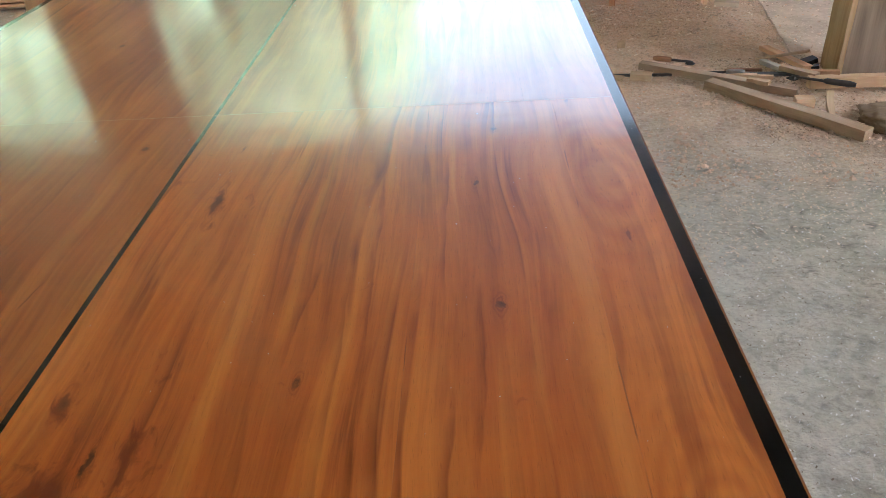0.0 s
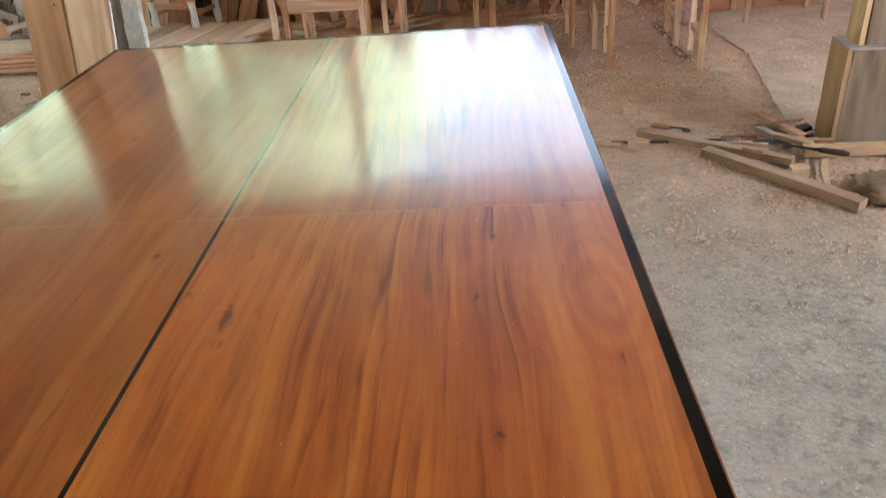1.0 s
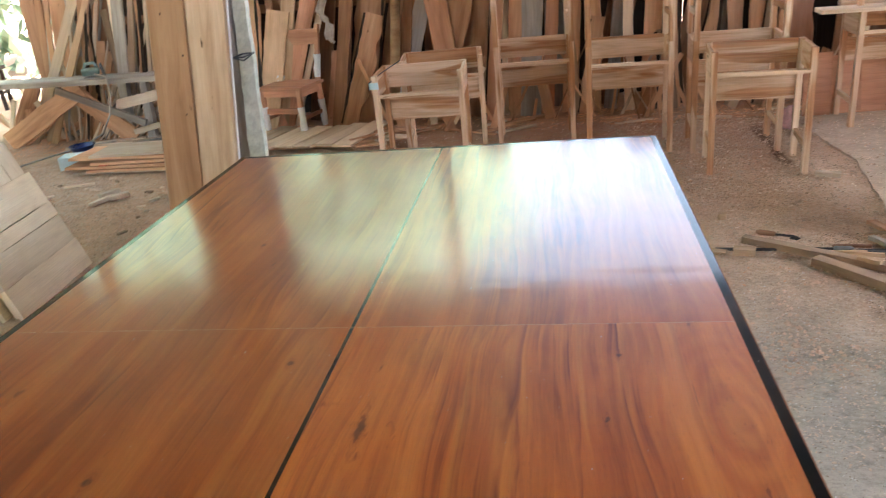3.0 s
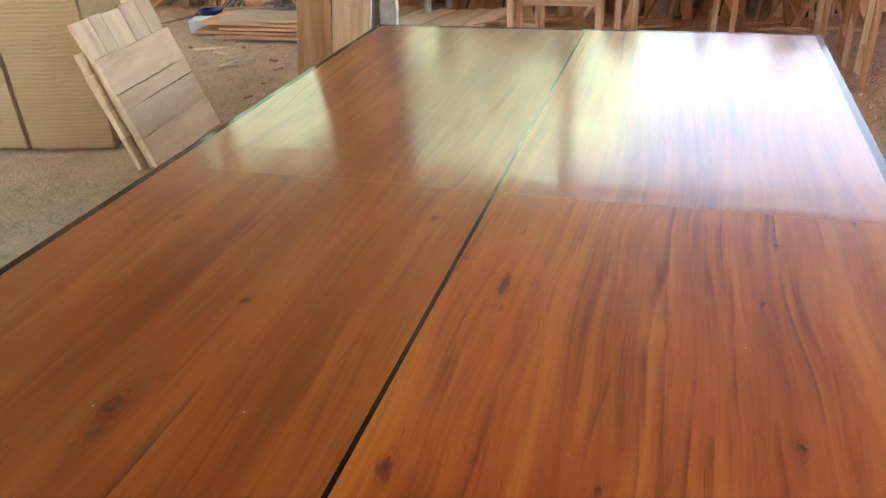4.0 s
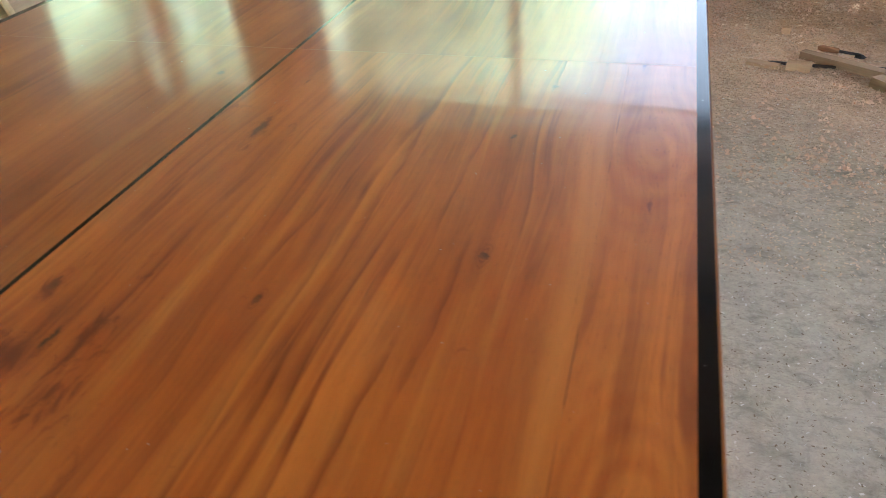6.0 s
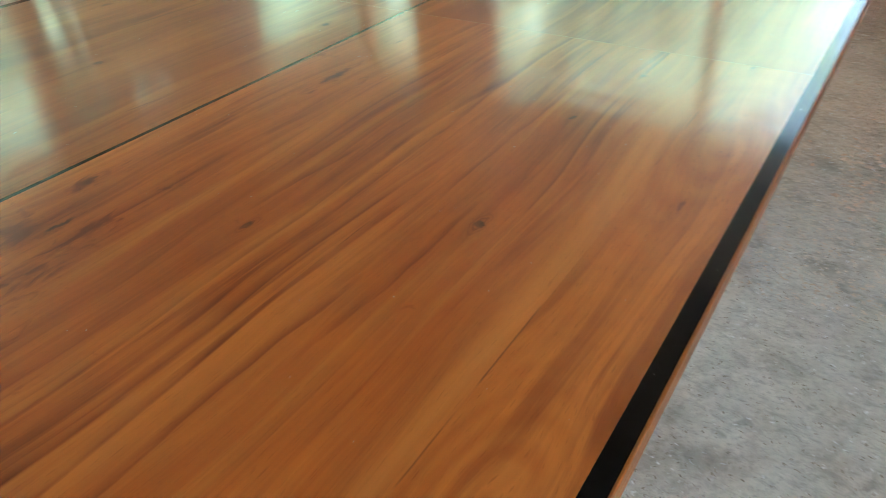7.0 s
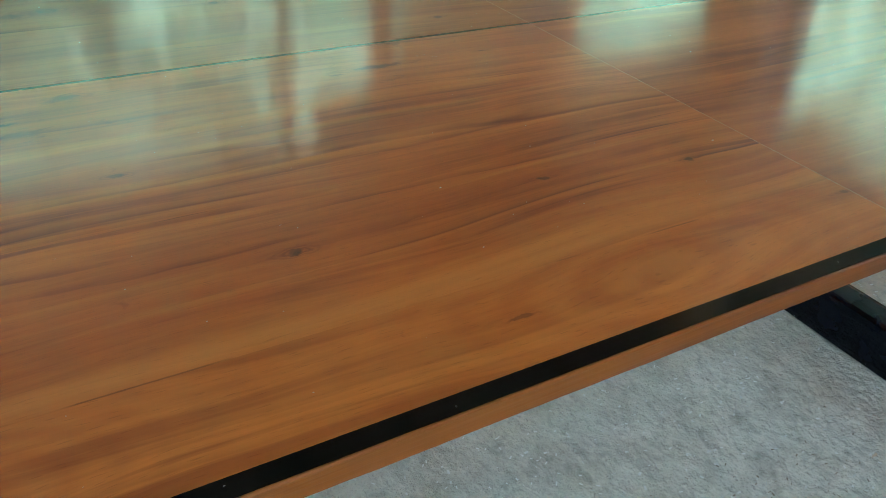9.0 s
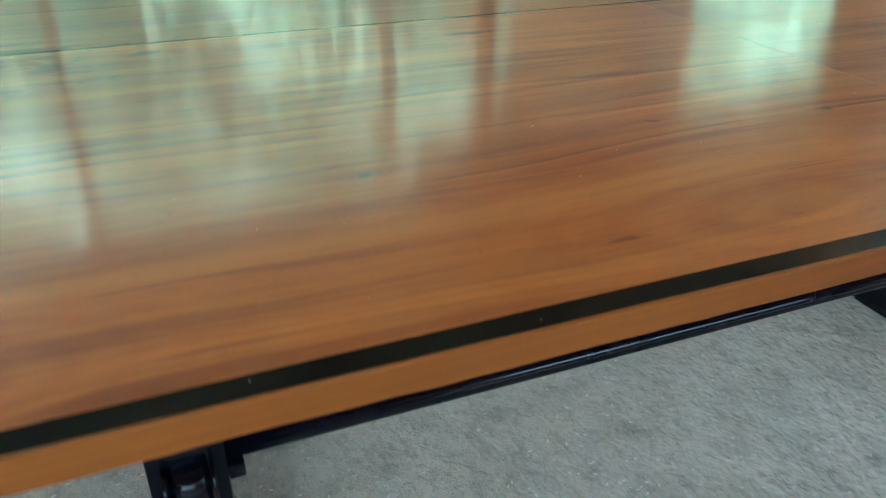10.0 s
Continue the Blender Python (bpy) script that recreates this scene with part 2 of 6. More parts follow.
    lines = w.math("MULTIPLY", w.math("ADD", w.math("MULTIPLY", year, 0.95), w.math("MULTIPLY", minor, 0.40)), w.math("MULTIPLY", gaps, w.math("ADD", w.math("MULTIPLY", area, 0.95), 0.30)))
    wash = w.math("MULTIPLY", w.math("MULTIPLY", rise(streak, 0.51, 0.39), w.math("ADD", w.math("MULTIPLY", area, 1.10), 0.19)), w.math("ADD", w.math("MULTIPLY", gaps, 0.65), 0.35))
    veil = w.math("MULTIPLY", rise(w.noise(w.mapped(v2, (18.0, 1.5, 1.0)), 1.0, 4, 0.6), 0.53, 0.76), w.math("ADD", w.math("MULTIPLY", area, 0.55), 0.20))
    wash = w.math("MAXIMUM", wash, veil)
    gold = w.math("MULTIPLY", rise(streak, 0.52, 0.68), w.math("ADD", w.math("MULTIPLY", area, 0.45), 0.26))
    col = w.mix(gold, col, (0.70, 0.245, 0.036))
    fines = w.math("MULTIPLY", rise(thin, 0.43, 0.28), w.math("ADD", w.math("MULTIPLY", area, 0.16), 0.06))
    torn_long = w.math("ADD", rise(w.noise(w.mapped(v2, (60.0, 6.0, 1.0)), 1.0, 3, 0.6), 0.30, 0.60), 0.25, True)
    marks = w.math("MAXIMUM", w.math("MAXIMUM", lines, wash), w.math("MAXIMUM", fines, w.math("MULTIPLY", w.math("MULTIPLY", dashes, torn_long), 0.9)))
    col = w.mix(w.math("MULTIPLY", marks, 0.94, True), col, (0.170, 0.025, 0.0030))
    col = w.mix(w.math("MULTIPLY", rise(pores, 0.36, 0.26), 0.30), col, (0.16, 0.03, 0.005))
    vary = w.math("ADD", w.math("MULTIPLY", rnd, 0.10), w.math("ADD", w.math("MULTIPLY", w.math("GREATER_THAN", x, 0.0), 0.22), 0.71))
    vc = w.node("ShaderNodeCombineColor")
    for i in range(3):
        w.link(vary, vc.inputs[i])
    col = w.mix(1.0, col, vc.outputs[0], "MULTIPLY")
    # ragged burl figure, knot halos and hearts
    torn = w.noise(w.mapped(v, (46.0, 17.0, 1.0)), 1.0, 5, 0.62, 1.6)
    wisps = rise(w.math("ADD", flame, w.math("MULTIPLY", w.math("SUBTRACT", torn, 0.5), 2.1)), 0.36, 0.78)
    col = w.mix(w.math("MULTIPLY", rise(flame, 0.28, 0.95), 0.45), col, (0.22, 0.034, 0.004))
    col = w.mix(w.math("MULTIPLY", wisps, 0.80), col, (0.155, 0.021, 0.0028))
    ringlets = w.math("ADD", w.math("MULTIPLY", w.math("SINE", w.math("MULTIPLY", halo, 26.0)), 0.35), 0.65)
    col = w.mix(w.math("MULTIPLY", w.math("MULTIPLY", rise(halo, 0.22, 0.75), ringlets), 0.62), col, (0.20, 0.032, 0.004))
    core = w.mix(rise(torn, 0.40, 0.62), (0.055, 0.011, 0.003), (0.19, 0.045, 0.010))
    col = w.mix(w.math("MULTIPLY", heart, 0.88), col, core)
    # paler sap edge and hairline cracks along the outer glue joints
    near = w.math("LESS_THAN", y, 0.0)
    off = w.math("SUBTRACT", x, 0.61)
    sap = w.math("DIVIDE", 0.42, w.math("ADD", square(w.math("ADD", off, 0.014), 0.010), 1.0))
    sap = w.math("MULTIPLY", w.math("MULTIPLY", sap, w.math("LESS_THAN", off, 0.0)), near)
    col = w.mix(sap, col, (0.66, 0.235, 0.040))
    slit = w.math("MULTIPLY", w.math("SUBTRACT", w.noise(w.mapped(pos, (9.0, 5.0, 0.0)), 1.0, 3), 0.58, True), 18.0, True)
    for joint, half in ((0.6095, 0.0008), (0.3915, 0.0006), (-0.2372, 0.0006), (-0.378, 0.0006)):
        hit = rise(w.math("ABSOLUTE", w.math("SUBTRACT", w.math("ADD", x, w.math("MULTIPLY", jit, 0.10)), joint)), half * 1.5, half * 0.5)
        col = w.mix(w.math("MULTIPLY", w.math("MULTIPLY", hit, w.math("MULTIPLY", slit, near)), 0.50), col, (0.05, 0.010, 0.003))
    w.link(col, p.inputs["Base Color"])
    p.inputs["Roughness"].default_value = 0.40
    p.inputs["Specular IOR Level"].default_value = 0.27
    p.inputs["Coat Weight"].default_value = 0.90
    p.inputs["Coat IOR"].default_value = 1.45
    wear = w.noise(w.mapped(pos, (3, 3, 3)), 2.0, 4)
    smear = w.noise(w.mapped(pos, (14, 5, 1)), 1.0, 4, 0.6)
    w.link(w.math("ADD", w.math("ADD", w.math("MULTIPLY", wear, 0.14), w.math("MULTIPLY", smear, 0.07)), 0.030), p.inputs["Coat Roughness"])
    ripple = w.math("ADD", w.noise(w.mapped(pos, (10, 4, 1)), 1.0, 2, 0.4), w.math("MULTIPLY", w.noise(w.mapped(pos, (4, 19, 1)), 1.0, 2, 0.4), 0.65))
    peel = w.math("MULTIPLY", w.noise(w.mapped(pos, (60, 30, 1)), 1.0, 2, 0.5), 0.06)
    cup = w.math("DIVIDE", w.math("MULTIPLY", w.noise(w.mapped(pos, (12, 3, 1)), 1.0, 3, 0.6), 0.22), w.math("ADD", square(y, 0.014), 1.0))  # boards lift a little at the cross joint
    ripple = w.math("ADD", ripple, cup)
    grainy = w.math("ADD", w.math("ADD", ripple, peel), w.math("ADD", w.math("MULTIPLY", hair, 0.02), w.math("MULTIPLY", streak, 0.12)))
    b = w.bump(grainy, 0.19, 0.004, p, "Coat Normal")
    w.link(b.outputs[0], p.inputs["Normal"])
    return m


def floor_mat():
    """Packed grey floor under a drift of sawdust and fine chips."""
    m, nt, p = nodes_of("sawdust_floor")
    w = Net(nt)
    geo = nt.nodes.new("ShaderNodeNewGeometry")
    pos = geo.outputs["Position"]
    sep = w.node("ShaderNodeSeparateXYZ")
    w.link(pos, sep.inputs[0])
    big = w.noise(pos, 1.1, 5, 0.6)
    mid = w.noise(pos, 5.0, 6, 0.65)
    fine = w.noise(pos, 60.0, 4, 0.7)
    grit = w.noise(pos, 260.0, 2, 0.6)
    grey = w.ramp(w.math("ADD", w.math("MULTIPLY", mid, 0.5), w.math("MULTIPLY", fine, 0.5)),
                  ((0.32, (0.35, 0.320, 0.265)), (0.50, (0.49, 0.450, 0.375)), (0.68, (0.62, 0.57, 0.475))))
    dust = w.ramp(w.math("ADD", w.math("MULTIPLY", mid, 0.45), w.math("MULTIPLY", fine, 0.55)),
                  ((0.32, (0.50, 0.335, 0.225)), (0.50, (0.74, 0.545, 0.395)), (0.68, (0.88, 0.72, 0.57))))
    # sawdust thickens away from the table, towards the timber racks
    back = w.math("MULTIPLY", w.math("SUBTRACT", sep.outputs[1], 0.75), 0.8)
    cover = w.math("ADD", back, w.math("MULTIPLY", w.math("SUBTRACT", big, 0.5), 1.6))
    west = w.math("MULTIPLY", w.math("SUBTRACT", w.math("MULTIPLY", sep.outputs[0], -1.0), 0.9), 0.7, True)
    cover = w.math("ADD", cover, w.math("MULTIPLY", west, 0.45))
    cover = w.math("ADD", cover, w.math("MULTIPLY", w.math("SUBTRACT", mid, 0.5), 1.0), True)
    smudge = w.noise(pos, 9.0, 5, 0.7, 0.6)
    grey = w.mix(w.math("MULTIPLY", w.math("SUBTRACT", smudge, 0.52, True), 3.0, True), grey, (0.22, 0.205, 0.175))
    tread = w.noise(w.mapped(pos, (17.0, 26.0, 1.0)), 1.0, 5, 0.75, 0.8)
    grey = w.mix(w.math("MULTIPLY", w.math("SUBTRACT", tread, 0.53, True), 5.5, True), grey, (0.19, 0.175, 0.155))
    flake = w.noise(w.mapped(pos, (70.0, 130.0, 1.0)), 1.0, 3, 0.7, 0.6)
    grey = w.mix(w.math("MULTIPLY", w.math("SUBTRACT", flake, 0.60, True), 5.0, True), grey, (0.17, 0.155, 0.135))
    scuff = w.noise(w.mapped(pos, (5.0, 16.0, 1.0)), 1.0, 5, 0.7)
    grey = w.mix(w.math("MULTIPLY", w.math("SUBTRACT", scuff, 0.56, True), 4.0, True), grey, (0.66, 0.62, 0.54))
    col = w.mix(cover, grey, dust)
    # light on the floor under and beside the table, painted as paler colour
    drift = w.math("SUBTRACT", 1.0, w.math("ABSOLUTE", w.math("MULTIPLY", w.math("SUBTRACT", sep.outputs[0], 0.5), 1.0)), True)
    drift = w.math("MULTIPLY", drift, w.math("MULTIPLY", w.math("SUBTRACT", 1.45, sep.outputs[1]), 1.1, True))
    drift = w.math("MULTIPLY", drift, w.math("ADD", w.math("MULTIPLY", w.math("SUBTRACT", smudge, 0.40), -2.0), 0.85, True), True)
    drift = w.math("MULTIPLY", drift, 1.4, True)
    col = w.mix(drift, col, w.mix(fine, (0.58, 0.545, 0.485), (0.84, 0.80, 0.725)))
    prints = w.math("MULTIPLY", w.math("SUBTRACT", tread, 0.50, True), w.math("MULTIPLY", drift, 4.0), True)
    col = w.mix(prints, col, (0.36, 0.335, 0.295))
    specks = w.math("MULTIPLY", w.math("SUBTRACT", flake, 0.57, True), w.math("MULTIPLY", drift, 5.0), True)
    col = w.mix(specks, col, (0.27, 0.245, 0.21))
    # reddish hardwood dust lies along the racks
    red = w.math("MULTIPLY", w.math("SUBTRACT", sep.outputs[1], 2.4), 0.60)
    red = w.math("SUBTRACT", red, w.math("MULTIPLY", w.math("ABSOLUTE", w.math("SUBTRACT", sep.outputs[0], 0.3)), 0.22))
    red = w.math("ADD", red, w.math("MULTIPLY", w.math("SUBTRACT", big, 0.5), 1.4), True)
    col = w.mix(w.math("MULTIPLY", red, 0.70), col, w.mix(mid, (0.36, 0.185, 0.112), (0.62, 0.375, 0.245)))
    # a dark brown strip with wavering edges runs between the desks
    wob = w.math("MULTIPLY", w.math("SUBTRACT", w.noise(pos, 6.0, 4), 0.5), 0.09)
    ax, ay = w.math("SUBTRACT", sep.outputs[0], 1.775), w.math("SUBTRACT", sep.outputs[1], 3.80)
    across = w.math("ABSOLUTE", w.math("ADD", w.math("ADD", ax, w.math("MULTIPLY", ay, -0.05)), wob))
    along = w.math("ABSOLUTE", ay)
    mark = w.math("MULTIPLY", w.math("MULTIPLY", w.math("SUBTRACT", 0.055, across, True), 30.0, True), w.math("MULTIPLY", w.math("SUBTRACT", 0.56, along, True), 9.0, True))
    col = w.mix(w.math("MULTIPLY", mark, 0.75), col, (0.17, 0.095, 0.058))
    oil = w.noise(pos, 2.3, 6, 0.7)
    col = w.mix(w.math("MULTIPLY", w.math("SUBTRACT", oil, 0.58, True), 3.0, True), col, (0.14, 0.115, 0.09))
    col = w.mix(1.0, col, (0.94, 0.91, 0.87), "MULTIPLY")
    w.link(col, p.inputs["Base Color"])
    p.inputs["Roughness"].default_value = 0.92
    p.inputs["Specular IOR Level"].default_value = 0.15
    rise = w.math("ADD", w.math("MULTIPLY", cover, 1.1), 0.5)
    lumps = w.math("MULTIPLY", w.noise(pos, 22.0, 3, 0.6), 1.1)
    h = w.math("ADD", w.math("ADD", lumps, w.math("MULTIPLY", w.math("MULTIPLY", fine, 0.8), rise)), w.math("ADD", w.math("MULTIPLY", mid, 0.8), w.math("MULTIPLY", w.math("MULTIPLY", grit, 0.22), rise)))
    w.bump(h, 0.9, 0.016, p)
    return m


def desk_wood(name):
    """Fresh board with pale sapwood and orange heartwood in broad bands."""
    m, nt, p = nodes_of(name)
    w = Net(nt)
    info = nt.nodes.new("ShaderNodeObjectInfo")
    co = nt.nodes.new("ShaderNodeTexCoord")
    geo = nt.nodes.new("ShaderNodeNewGeometry")
    comb = w.node("ShaderNodeCombineXYZ")
    for i, k in enumerate((37.0, 11.0, 23.0)):
        w.link(w.math("MULTIPLY", info.outputs["Random"], k), comb.inputs[i])
    off = w.node("ShaderNodeVectorMath")
    off.operation = "ADD"
    w.link(co.outputs["Object"], off.inputs[0])
    w.link(comb.outputs[0], off.inputs[1])
    v = off.outputs[0]
    band = w.noise(w.mapped(v, (1.3, 11, 11)), 1.0, 2, 0.45, 0.5)
    lines = w.noise(w.mapped(v, (2.0, 45, 45)), 1.0, 4, 0.6, 0.6)
    fine = w.noise(w.mapped(v, (9, 220, 220)), 1.0, 2)
    pale = w.ramp(lines, ((0.34, (0.58, 0.43, 0.295)), (0.52, (0.71, 0.57, 0.435)), (0.7, (0.78, 0.67, 0.535))))
    heart = w.ramp(lines, ((0.34, (0.34, 0.170, 0.085)), (0.52, (0.49, 0.285, 0.155)), (0.7, (0.60, 0.37, 0.21))))
    tip = w.math("ADD", band, w.math("MULTIPLY", w.math("SUBTRACT", info.outputs["Random"], 0.5), 0.16))
    col = w.mix(w.math("MULTIPLY", w.math("SUBTRACT", tip, 0.51, True), 18.0, True), pale, heart)
    smoke = w.noise(w.mapped(v, (1.6, 17, 17)), 1.0, 3, 0.55, 0.7)
    col = w.mix(w.math("MULTIPLY", w.math("SUBTRACT", smoke, 0.54, True), 3.5, True), col, (0.42, 0.30, 0.21))
    spots = w.noise(w.mapped(v, (7, 26, 26)), 1.0, 2)
    col = w.mix(w.math("MULTIPLY", w.math("SUBTRACT", spots, 0.72, True), 12.0, True), col, (0.14, 0.07, 0.03))
    col = w.mix(w.math("MULTIPLY", fine, 0.18), col, (0.30, 0.18, 0.09))
    col = w.mix(1.0, col, (1.10, 1.00, 0.90), "MULTIPLY")
    w.link(col, p.inputs["Base Color"])
    p.inputs["Roughness"].default_value = 0.7
    p.inputs["Specular IOR Level"].default_value = 0.25
    w.bump(w.math("ADD", lines, fine), 0.3, 0.002, p)
    return m


def leaf_mat(name, a, b):
    m, nt, p = nodes_of(name)
    w = Net(nt)
    geo = nt.nodes.new("ShaderNodeNewGeometry")
    n = w.noise(geo.outputs["Position"], 1.2, 3)
    f = w.math("ADD", w.math("MULTIPLY", geo.outputs["Random Per Island"], 0.6), w.math("MULTIPLY", n, 0.4))
    w.link(w.ramp(f, ((0.2, a), (0.8, b))), p.inputs["Base Color"])
    p.inputs["Roughness"].default_value = 0.5
    p.inputs["Transmission Weight"].default_value = 0.0
    tr = w.node("ShaderNodeBsdfTranslucent")
    w.link(w.ramp(f, ((0.2, a), (0.8, b))), tr.inputs["Color"])
    mixs = w.node("ShaderNodeMixShader", Fac=0.45)
    out = nt.nodes["Material Output"]
    w.link(p.outputs[0], mixs.inputs[1])
    w.link(tr.outputs[0], mixs.inputs[2])
    w.link(mixs.outputs[0], out.inputs["Surface"])
    return m


def foam_mat():
    """Pale yellow wrapping sheet with fine horizontal ribs."""
    m, nt, p = nodes_of("yellow_foam")
    w = Net(nt)
    co = nt.nodes.new("ShaderNodeTexCoord")
    wob = w.noise(co.outputs["Object"], 7.0, 3)
    sep = w.node("ShaderNodeSeparateXYZ")
    w.link(co.outputs["Object"], sep.inputs[0])
    ph = w.math("ADD", w.math("MULTIPLY", sep.outputs[2], 300.0), w.math("MULTIPLY", wob, 9.0))
    rib = w.math("ADD", w.math("MULTIPLY", w.math("SINE", ph), 0.5), 0.5)
    patch = w.noise(co.outputs["Object"], 3.0, 4)
    col = w.ramp(patch, ((0.3, (0.43, 0.315, 0.155)), (0.7, (0.52, 0.40, 0.22))))
    col = w.mix(w.math("MULTIPLY", rib, w.math("MULTIPLY", patch, 0.9)), col, (0.36, 0.245, 0.108))
    w.link(col, p.inputs["Base Color"])
    p.inputs["Roughness"].default_value = 0.6
    w.bump(rib, 0.45, 0.003, p)
    return m


M_TABLE = table_wood("varnished_table_wood")
M_BLACK = plain("black_lacquer", (0.0025, 0.0028, 0.0065), 0.26, vary=0.2, bump=0.03, coat=0.5, spec=0.05, film=0.03, ior=1.4)
M_BORDER = plain("black_border", (0.003, 0.0026, 0.0024), 0.42, vary=0.2, bump=0.0, coat=0.75, spec=0.02, ior=1.45, film=0.10)
M_INLAY = plain("black_inlay", (0.006, 0.0045, 0.003), 0.42, vary=0.2, bump=0.0, coat=1.0, spec=0.05, ior=1.6, film=0.15)
M_EDGE = raw_wood("varnished_edge_wood", (0.26, 0.080, 0.0070), (0.195, 0.054, 0.0045), (0.105, 0.026, 0.0025), rough=0.45)
M_EDGE.node_tree.nodes["Principled BSDF"].inputs["Coat Weight"].default_value = 0.12
M_DUST = plain("pale_dust", (0.50, 0.32, 0.19), 0.9, vary=0.1)
M_PINE = raw_wood("pale_sawn_wood", (0.74, 0.60, 0.44), (0.64, 0.485, 0.335), (0.46, 0.30, 0.18), grain=0.5)
M_DESK = desk_wood("desk_wood")
M_TAN = raw_wood("tan_plank_wood", (0.70, 0.425, 0.245), (0.58, 0.320, 0.172), (0.34, 0.160, 0.078), grain=0.45)
M_BUFF = raw_wood("buff_board_wood", (0.63, 0.435, 0.265), (0.54, 0.35, 0.20), (0.35, 0.20, 0.10), grain=0.4)
M_UPRIGHT = raw_wood("upright_tan_board_wood", (0.49, 0.285, 0.145), (0.41, 0.215, 0.100), (0.27, 0.125, 0.052), grain=0.4)
M_UPPALE = raw_wood("upright_pale_board_wood", (0.58, 0.425, 0.275), (0.49, 0.330, 0.195), (0.33, 0.190, 0.098), grain=0.6)
M_BROWN = raw_wood("brown_plank_wood", (0.40, 0.215, 0.115), (0.29, 0.145, 0.074), (0.15, 0.070, 0.034), grain=0.6)
M_MID = raw_wood("mid_plank_wood", (0.64, 0.385, 0.225), (0.53, 0.295, 0.165), (0.32, 0.155, 0.08), grain=0.45)
M_RED = raw_wood("red_brown_wood", (0.60, 0.32, 0.19), (0.50, 0.245, 0.138), (0.33, 0.14, 0.07), rough=0.55, grain=0.5)
M_GREY = raw_wood("weathered_grey_wood", (0.46, 0.41, 0.35), (0.34, 0.29, 0.24), (0.20, 0.16, 0.13), grey=0.4)
# near black: the deep shade behind the planks is put into the colour
M_DARK = raw_wood("shade_darkened_wood", (0.04, 0.024, 0.015), (0.026, 0.016, 0.010), (0.015, 0.009, 0.006))
M_STICK = raw_wood("dusty_stick_wood", (0.45, 0.315, 0.205), (0.35, 0.235, 0.145), (0.20, 0.12, 0.07), grain=0.5)
M_POST = raw_wood("grey_brown_post_wood", (0.27, 0.195, 0.130), (0.19, 0.132, 0.086), (0.10, 0.066, 0.042), grey=0.3, grain=0.5)
M_OLIVE = raw_wood("yellowed_post_wood", (0.50, 0.345, 0.190), (0.40, 0.255, 0.130), (0.22, 0.12, 0.058), grain=0.5)
M_BARK = plain("pale_bark", (0.66, 0.68, 0.60), 0.9, vary=0.15, scale=24, bump=1.0)
M_BARKDARK = plain("dark_bark", (0.035, 0.022, 0.014), 0.9, vary=0.25, scale=20, bump=0.9)
M_CONC = plain("rough_concrete", (0.36, 0.31, 0.265), 0.9, vary=0.18, scale=7, bump=0.6)
M_SLAB = plain("dusty_concrete_slab", (0.56, 0.435, 0.325), 0.95, vary=0.16, scale=4, bump=0.7)
M_FLOOR = floor_mat()
M_FOAM = foam_mat()
M_SHEET = plain("yellow_sheet", (0.50, 0.39, 0.22), 0.5, vary=0.08, bump=0.3, scale=9)
M_WHITE = plain("white_wrap", (0.78, 0.79, 0.80), 0.45, vary=0.06, bump=0.4, scale=30)
M_LITEDGE = plain("white_lit_edge", (0.9, 0.9, 0.9), 0.4, vary=0.03, bump=0.0)
M_BLUE = plain("blue_plastic", (0.02, 0.38, 0.70), 0.3, vary=0.2, scale=20, bump=0.6)
M_RAG = plain("grey_white_cloth", (0.44, 0.385, 0.33), 0.85, vary=0.15, scale=20, bump=0.4)
M_NAVY = plain("navy_plastic", (0.012, 0.03, 0.16), 0.3, vary=0.15, bump=0.05)
M_PINK = plain("pink_plastic", (0.60, 0.36, 0.35), 0.5, vary=0.2, scale=25, bump=0.5)
M_TEAL = plain("tool_casing", (0.20, 0.26, 0.24), 0.45, vary=0.2)
M_STEEL = plain("dull_steel", (0.22, 0.21, 0.20), 0.5, metal=0.8, vary=0.25, scale=30)
M_IRON = plain("dark_iron", (0.035, 0.03, 0.028), 0.6, metal=0.3, vary=0.25, scale=20)
M_CORD = plain("grey_cord", (0.42, 0.38, 0.33), 0.7, vary=0.1)
M_ROPE = plain("dark_tie", (0.05, 0.06, 0.07), 0.6, vary=0.1)
M_ROOF = plain("roof_sheet", (0.11, 0.088, 0.068), 0.8, vary=0.2, scale=2)
M_PANEL = raw_wood("dusty_panel_wood", (0.86, 0.72, 0.50), (0.79, 0.63, 0.41), (0.58, 0.41, 0.235), grain=0.2, spread=0.22)
M_CHAIR = raw_wood("chair_wood", (0.64, 0.35, 0.215), (0.53, 0.265, 0.15), (0.34, 0.15, 0.078), rough=0.45, grain=0.5)
M_PALE = raw_wood("whitish_board_wood", (0.70, 0.65, 0.60), (0.60, 0.55, 0.50), (0.46, 0.41, 0.37), grain=0.5)
M_CHIP = raw_wood("wood_chip", (0.82, 0.69, 0.52), (0.74, 0.58, 0.42), (0.58, 0.42, 0.28))
M_LEAF = leaf_mat("foliage", (0.16, 0.22, 0.135), (0.36, 0.43, 0.30))
M_TRUNK = plain("tree_bark", (0.13, 0.10, 0.075), 0.9, vary=0.25, scale=6, bump=0.9)
M_PAPER = plain("pale_blue_paper", (0.62, 0.74, 0.78), 0.6, vary=0.06, bump=0.3)
M_CLOD = plain("sawdust_clod", (0.60, 0.43, 0.305), 0.95, vary=0.22, scale=9, bump=0.6)
M_REDCLOTH = plain("red_scrap", (0.45, 0.04, 0.02), 0.7, vary=0.15)


